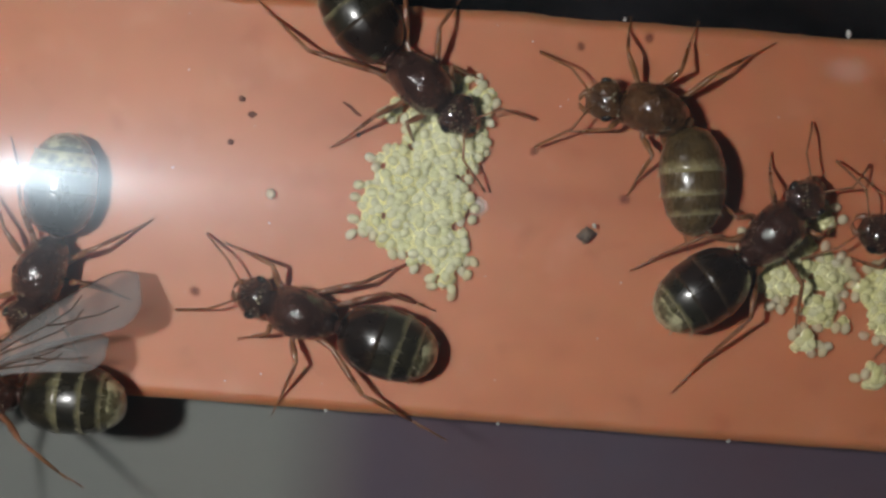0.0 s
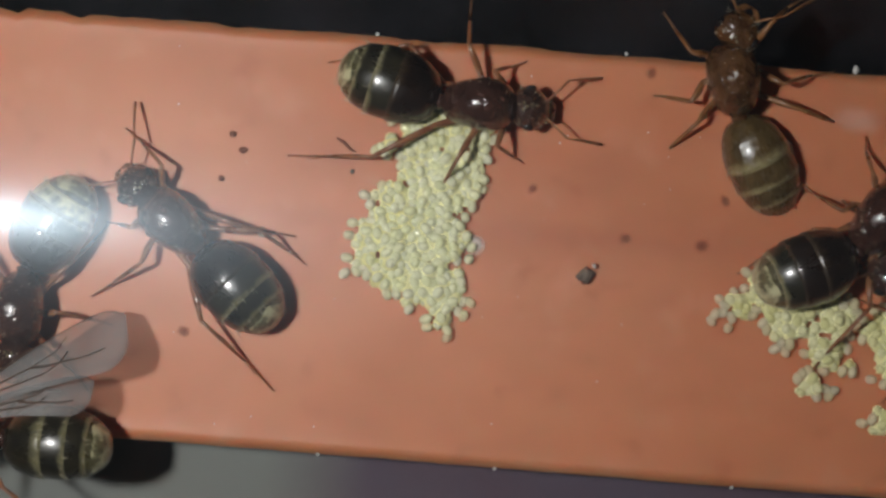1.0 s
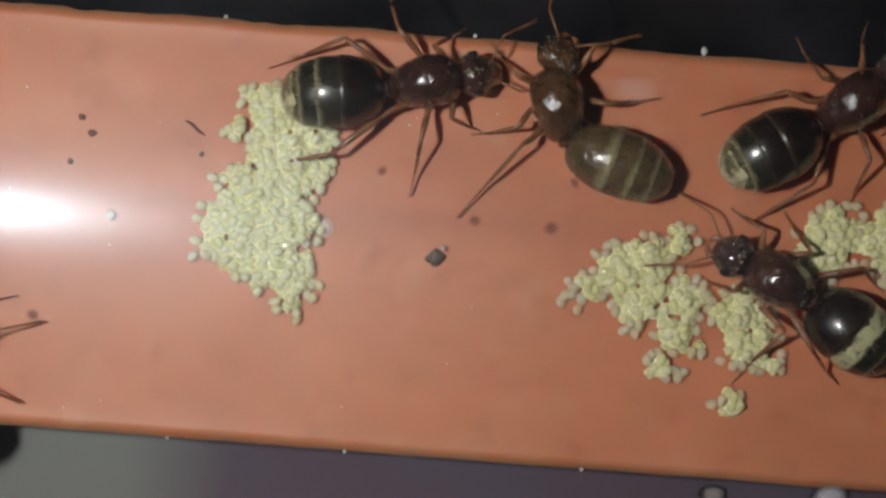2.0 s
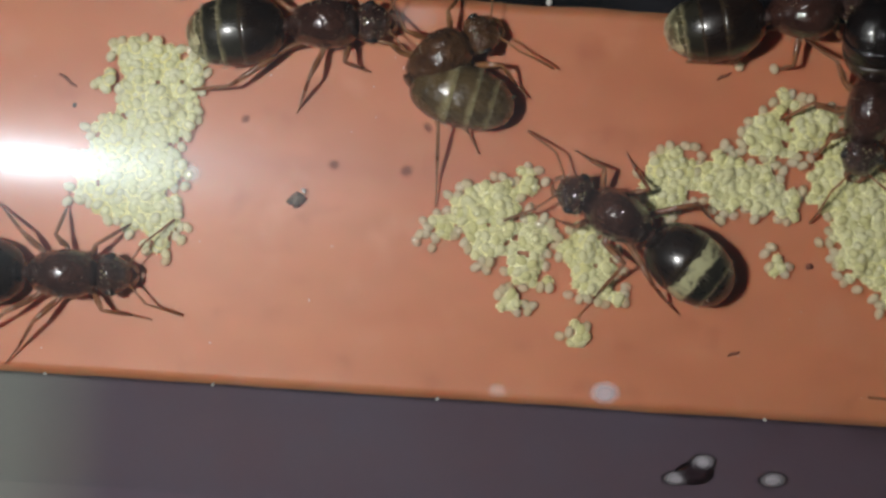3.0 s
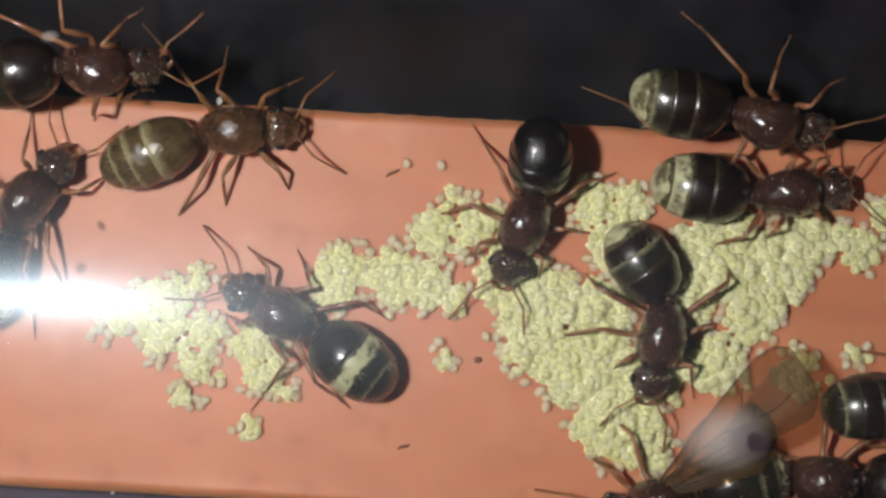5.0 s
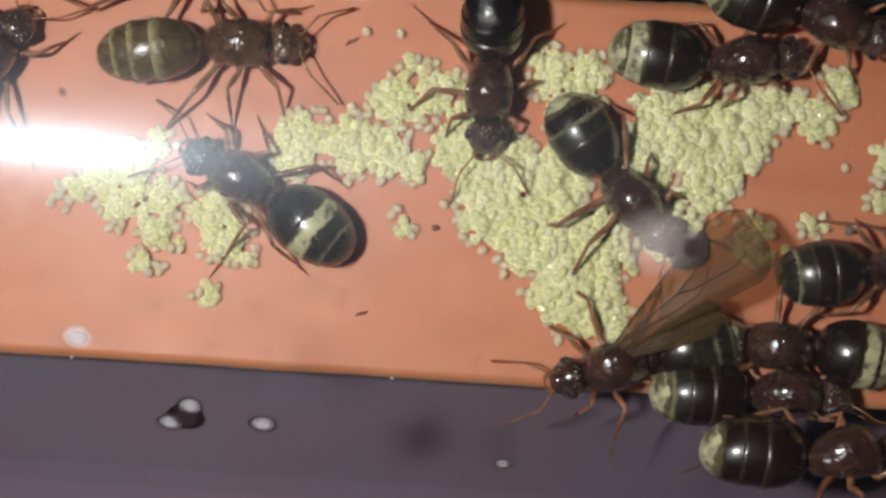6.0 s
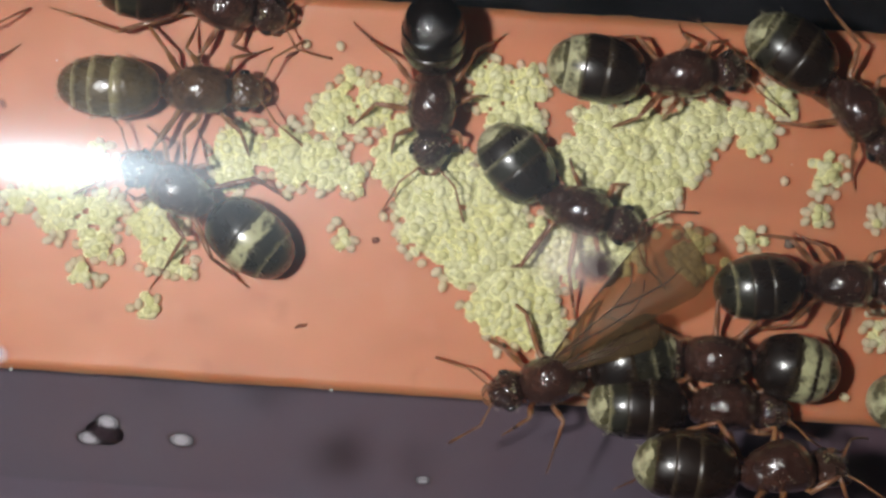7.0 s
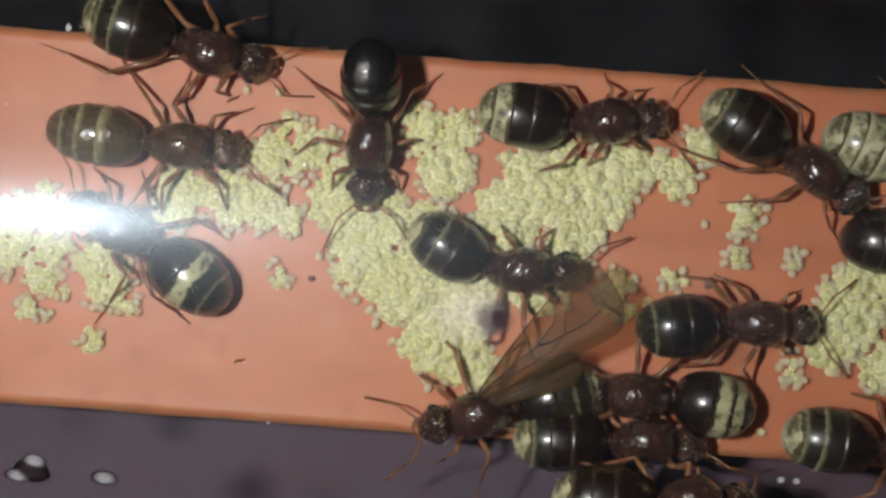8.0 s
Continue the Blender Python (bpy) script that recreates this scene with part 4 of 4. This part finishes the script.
    crumb("grain", 13.6, 7.55, (0.2, 0.15), pale, "tiny white grain at the floor's upper edge", 61, z=0.1, category="grain", group="grains")
    for k, (x, y) in enumerate([(-4.23, -7.45), (2.03, -7.45), (-3.3, 7.5), (10.4, -7.45), (22.6, -7.45), (5.5, 7.5)]):
        crumb("grain", x, y, (0.1, 0.08), pale, "tiny pale grain stuck at the floor's edge", 70 + k, z=0.08, category="grain", group="grains")
    rng = random.Random(5)
    bm = bmesh.new()
    for _ in range(110):
        x, y, r = rng.uniform(-18, 52), rng.uniform(-7, 7), rng.choice((0.02, 0.025, 0.035))
        bmesh.ops.create_icosphere(bm, subdivisions=1, radius=r, matrix=Matrix.Translation((x, y, r * 0.9)))
    tagged(part("dust", bm, pale, None), "fine pale dust strewn over the floor", "dust", kind="stuff")
    bm = bmesh.new()
    ball(bm, (0, 0, 0), (0.46, 0.44, 0.09), (0, 0, 0), 20, 8)
    tagged(part("droplet", bm, film_spot("clear_droplet", (0.85, 0.78, 0.7), 0.6, 0.15), None, at=(0.7, 0.35, 0.06)), "flat milky droplet on the salmon floor", "droplet")


# ---------------------------------------------------------------- what moves
def go(name, rows, gait=0.0, pace=2.2, head=()):
    """Keys an ant: seconds, x, y, z, tilt, heading, bend of the abdomen. gait: the swing of its legs while it walks."""
    root, parts = ANTS[name]
    walk(root, [(t, stand(root, x, y, z, tilt, yaw)) for t, x, y, z, tilt, yaw, _ in rows])
    g = parts["gaster"]
    pitch = math.degrees(g.matrix_basis.to_euler().y)
    at = g.matrix_basis.translation / U
    walk(g, [(t, pose(at.x * U, at.y * U, at.z * U, 0, pitch, bend)) for t, *_, bend in rows])
    if head:
        m = parts["head"].matrix_basis.copy()
        walk(parts["head"], [(t, m @ pose(0, 0, 0, 0, 0, a)) for t, a in head])
    ts = [r[0] for r in rows]
    xs = np.array([r[1:3] for r in rows])
    way = np.r_[0, np.cumsum(np.hypot(*np.diff(xs, axis=0).T) + 0.035 * np.abs(np.diff([r[5] for r in rows])))]
    for k, key in enumerate(("lf", "rm", "lh", "rf", "lm", "rh")):
        ob = parts[key]
        at = ob.matrix_basis.translation.copy()
        keys = []
        for i in range(41):
            t = 0.2 * i
            phase = 2 * math.pi * float(np.interp(t, ts, way)) / pace + (0 if k < 3 else math.pi)
            side = 1 if key[0] == "l" else -1
            keys.append((t, Matrix.Translation(at) @ pose(0, 0, 0, side * max(0, 0.5 * gait * math.cos(phase)), 0, side * -gait * math.sin(phase))))
        walk(ob, keys)


def fidget(parts, seed, amount=9.0):
    """Small swings of the feelers."""
    rng = random.Random(seed)
    for key in ("al", "ar"):
        ob = parts[key]
        at = ob.matrix_basis.translation.copy()
        a, b = rng.uniform(0, 6), rng.uniform(1.6, 3.0)
        walk(ob, [(0.4 * i, Matrix.Translation(at) @ pose(0, 0, 0, 0, 4 * math.sin(a + 0.7 * i), amount * math.sin(a + 0.4 * i * b))) for i in range(21)])


def motions():
    walk(PHONE, VIEW)
    go("walker", [(0, -5.26, -3.95, 0, 0, 165, 0), (0.1, -7.2, -3.0, 0, 0, 161, 0), (0.3, -9.28, -1.96, 0, 0, 157, 0), (0.5, -9.05, -1.86, 0, 0, 159, -2), (0.8, -9.3, -0.8, 0, 0, 150, -2), (1, -9.8, 0.34, 0, 0, 140, -1),
                  (1.3, -11.57, 3.09, 0, 0, 136, -5), (1.5, -13.9, 4.08, 0, 0, 158, -6), (1.8, -15.4, 5.2, 0, 0, 160, -4), (2.6, -22, 5.6, 0, 0, 175, 0), (4, -32, 5.6, 0, 0, 180, 0), (8, -36, 5.6, 0, 0, 180, 0)], 8)
    go("tender", [(0, -1.7, 4.54, 0, 0, -36, -15), (0.3, -1.54, 5.04, 0, 0, -25, -24), (0.5, -1.23, 5.37, 0, 0, -15, -20), (1, 0.47, 5.21, 0, 0, 0, -15), (1.3, 1.56, 4.67, 0, 0, -6, -1),
                  (1.5, 2.0, 4.97, 0, 0, -5, -3), (2, 3.93, 5.6, 0, 0, 14, -6), (2.2, 4.47, 5.79, 0, 1, 14, -8), (3.3, 5.72, 6.55, 0.02, 10, 4, 6), (3.5, 6.05, 7.09, 0.06, 17, 9, 0), (4, 6.99, 8.15, 0.92, 35, 12, 13),
                  (4.5, 8.23, 8.7, 1.71, 42, 9, 10), (5, 9.67, 9.12, 2.51, 46, 3, 13), (5.8, 13.2, 8.2, 1.2, 33, -5, 8), (6.6, 16.76, 7.1, 0.07, 18, -11, 2), (7, 17.74, 7.1, 0.07, 17, -9, 0),
                  (7.5, 19.06, 7.59, 0.29, 25, -17, 14), (8, 19.43, 7.3, 0.1, 20, -13, 0)], 8)
    go("amber", [(0, 6.64, 4.15, 0, 0, 164, -66), (0.1, 7.7, 5.4, 0, 3, 132, -15), (0.3, 8.81, 6.6, 0.02, 9, 104, 12), (0.5, 8.7, 7.0, 0.05, 16, 105, 12), (1, 9.11, 7.1, 0.06, 17, 107, 14), (1.3, 9.0, 6.4, 0.01, 7, 107, 32),
                 (1.5, 8.45, 6.35, 0.01, 6, 108, 44), (2, 8.5, 5.19, 0, 0, 107, 56), (2.2, 8.6, 5.0, 0, 0, 104, 60), (2.8, 9.4, 5.05, 0, 0, 60, 110), (3.3, 10.16, 4.95, 0, 0, 17, 148), (3.5, 10.66, 4.22, 0, 0, 15, 152),
                 (4, 12.2, 4.87, 0, 0, 0, 140), (4.25, 12.62, 6.3, 0, 5, 14, 70), (4.5, 13.56, 7.4, 0.15, 22, 15, 38), (5, 14.34, 6.58, 0.02, 9, 6, 21), (5.2, 14.38, 6.5, 0.02, 8, 6, 20), (6.3, 16.7, 4.15, 0, 0, 2, 4),
                 (6.6, 16.89, 3.93, 0, 0, 1, 3), (7, 17.0, 3.47, 0, 0, 3, -3), (7.5, 17.81, 3.13, 0, 0, -1, -5), (8, 18.56, 3.15, 0, 0, -1, -4)], 6,
       head=[(0, 20), (0.1, 0), (0.3, -35), (1, -45), (2, -42), (2.2, -40), (3.3, -6), (8, 0)])
    go("crosser", [(0, -14.57, -3.19, 0, 0, -107, 15), (0.3, -15.19, -3.25, 0, 0, -103, -10), (0.5, -14.97, -3.32, 0, 0, -101, -12), (1, -14.85, -3.08, 0, 0, -94, -24), (1.3, -14.26, -3.12, 0, 0, -82, -30),
                   (1.5, -13.9, -3.3, 0, 0, -76, -18), (1.8, -13.9, -4.0, 0, 0, -40, -20), (2.2, -12.0, -4.2, 0, 0, -4, -8), (3.3, 0.34, -2.8, 0, 0, 7, 0), (3.5, 2.74, -1.98, 0, 0, 16, -3), (4, 5.29, 0.15, 0, 0, 43, -13),
                   (4.5, 7.4, 2.01, 0, 0, 41, -4), (5, 6.87, 3.3, 0, 0, 56, 20), (5.5, 6.8, 3.4, 0, 0, 56, 18), (8, 6.8, 3.4, 0, 0, 56, 18)], 7)
    go("black", [(0, 11.17, 0.13, 0, 0, 50, -11), (0.3, 11.8, 0.75, 0, 0, 49, -6), (0.5, 12.65, 0.88, 0, 0, 52, -16), (1, 14.54, 2.34, 0, 0, 60, -35), (1.3, 16.0, 4.0, 0, 0, 54, -14), (1.5, 16.8, 4.8, 0, 0, 50, -6),
                 (2, 18.65, 6.1, 0.01, 4, 38, -6), (2.2, 19.27, 6.93, 0.05, 15, 38, -10), (2.8, 21.8, 8.0, 0.7, 32, 20, 0), (3.5, 25.24, 8.79, 1.86, 43, 4, 8), (4, 27.87, 9.2, 2.8, 46, -7, 18),
                 (4.5, 30.08, 8.98, 2.21, 45, -9, 5), (5, 33.78, 8.57, 1.5, 41, -14, 9), (5.8, 37.4, 7.4, 0.5, 22, -17, 6), (6.6, 40.45, 5.72, 0, 0, -25, 3), (7, 41.44, 4.35, 0, 0, -48, 16), (7.5, 42.61, 4.18, 0, 0, -34, 2),
                 (8, 43.17, 3.91, 0, 0, -31, 3)], 8)
    go("turner", [(0, 31.1, -0.35, 0, 0, -86, 37), (4, 31.05, -0.38, 0, 0, -87, 38), (4.5, 30.8, -0.43, 0, 0, -89, 37), (5, 30.57, -0.28, 0, 0, -99, 48), (5.2, 30.6, -0.3, 0, 0, -96, 44), (5.8, 30.95, -0.2, 0, 0, -60, 8),
                  (6.3, 31.2, -0.1, 0, 0, -26, -30), (6.6, 31.28, -0.06, 0, 0, -21, -35), (7, 31.43, -0.03, 0, 0, -15, -32), (7.25, 31.7, -0.2, 0, 0, -4, -36), (7.5, 31.89, -0.38, 0, 0, 3, -38), (8, 32.03, -0.73, 0, 0, 3, -31)], 5)
    go("tipper", [(0, 25.42, 4.19, 0, 0, -95, 24), (3.3, 25.42, 4.19, 0, 0, -95, 24), (3.5, 25.6, 4.0, 0, 0, -100, 16), (4, 25.47, 3.67, 0, 0, -112, 25), (4.5, 25.36, 3.63, 0, 0, -120, 22), (5, 25.32, 3.63, 0, 0, -107, 18),
                  (6.6, 25.7, 3.62, 0, 0, -89, -2), (7, 25.72, 3.57, 0, 0, -89, 3), (7.5, 25.55, 3.54, 0, 0, -89, 0), (8, 25.88, 3.78, 0, 0, -91, 6)], 3)
    for k, (root, parts) in enumerate(ANTS.values()):
        fidget(parts, k)


table_top()
glass_tube()
filler()
PHONE = phone()
ants()
small_things()
eggs()
motions()
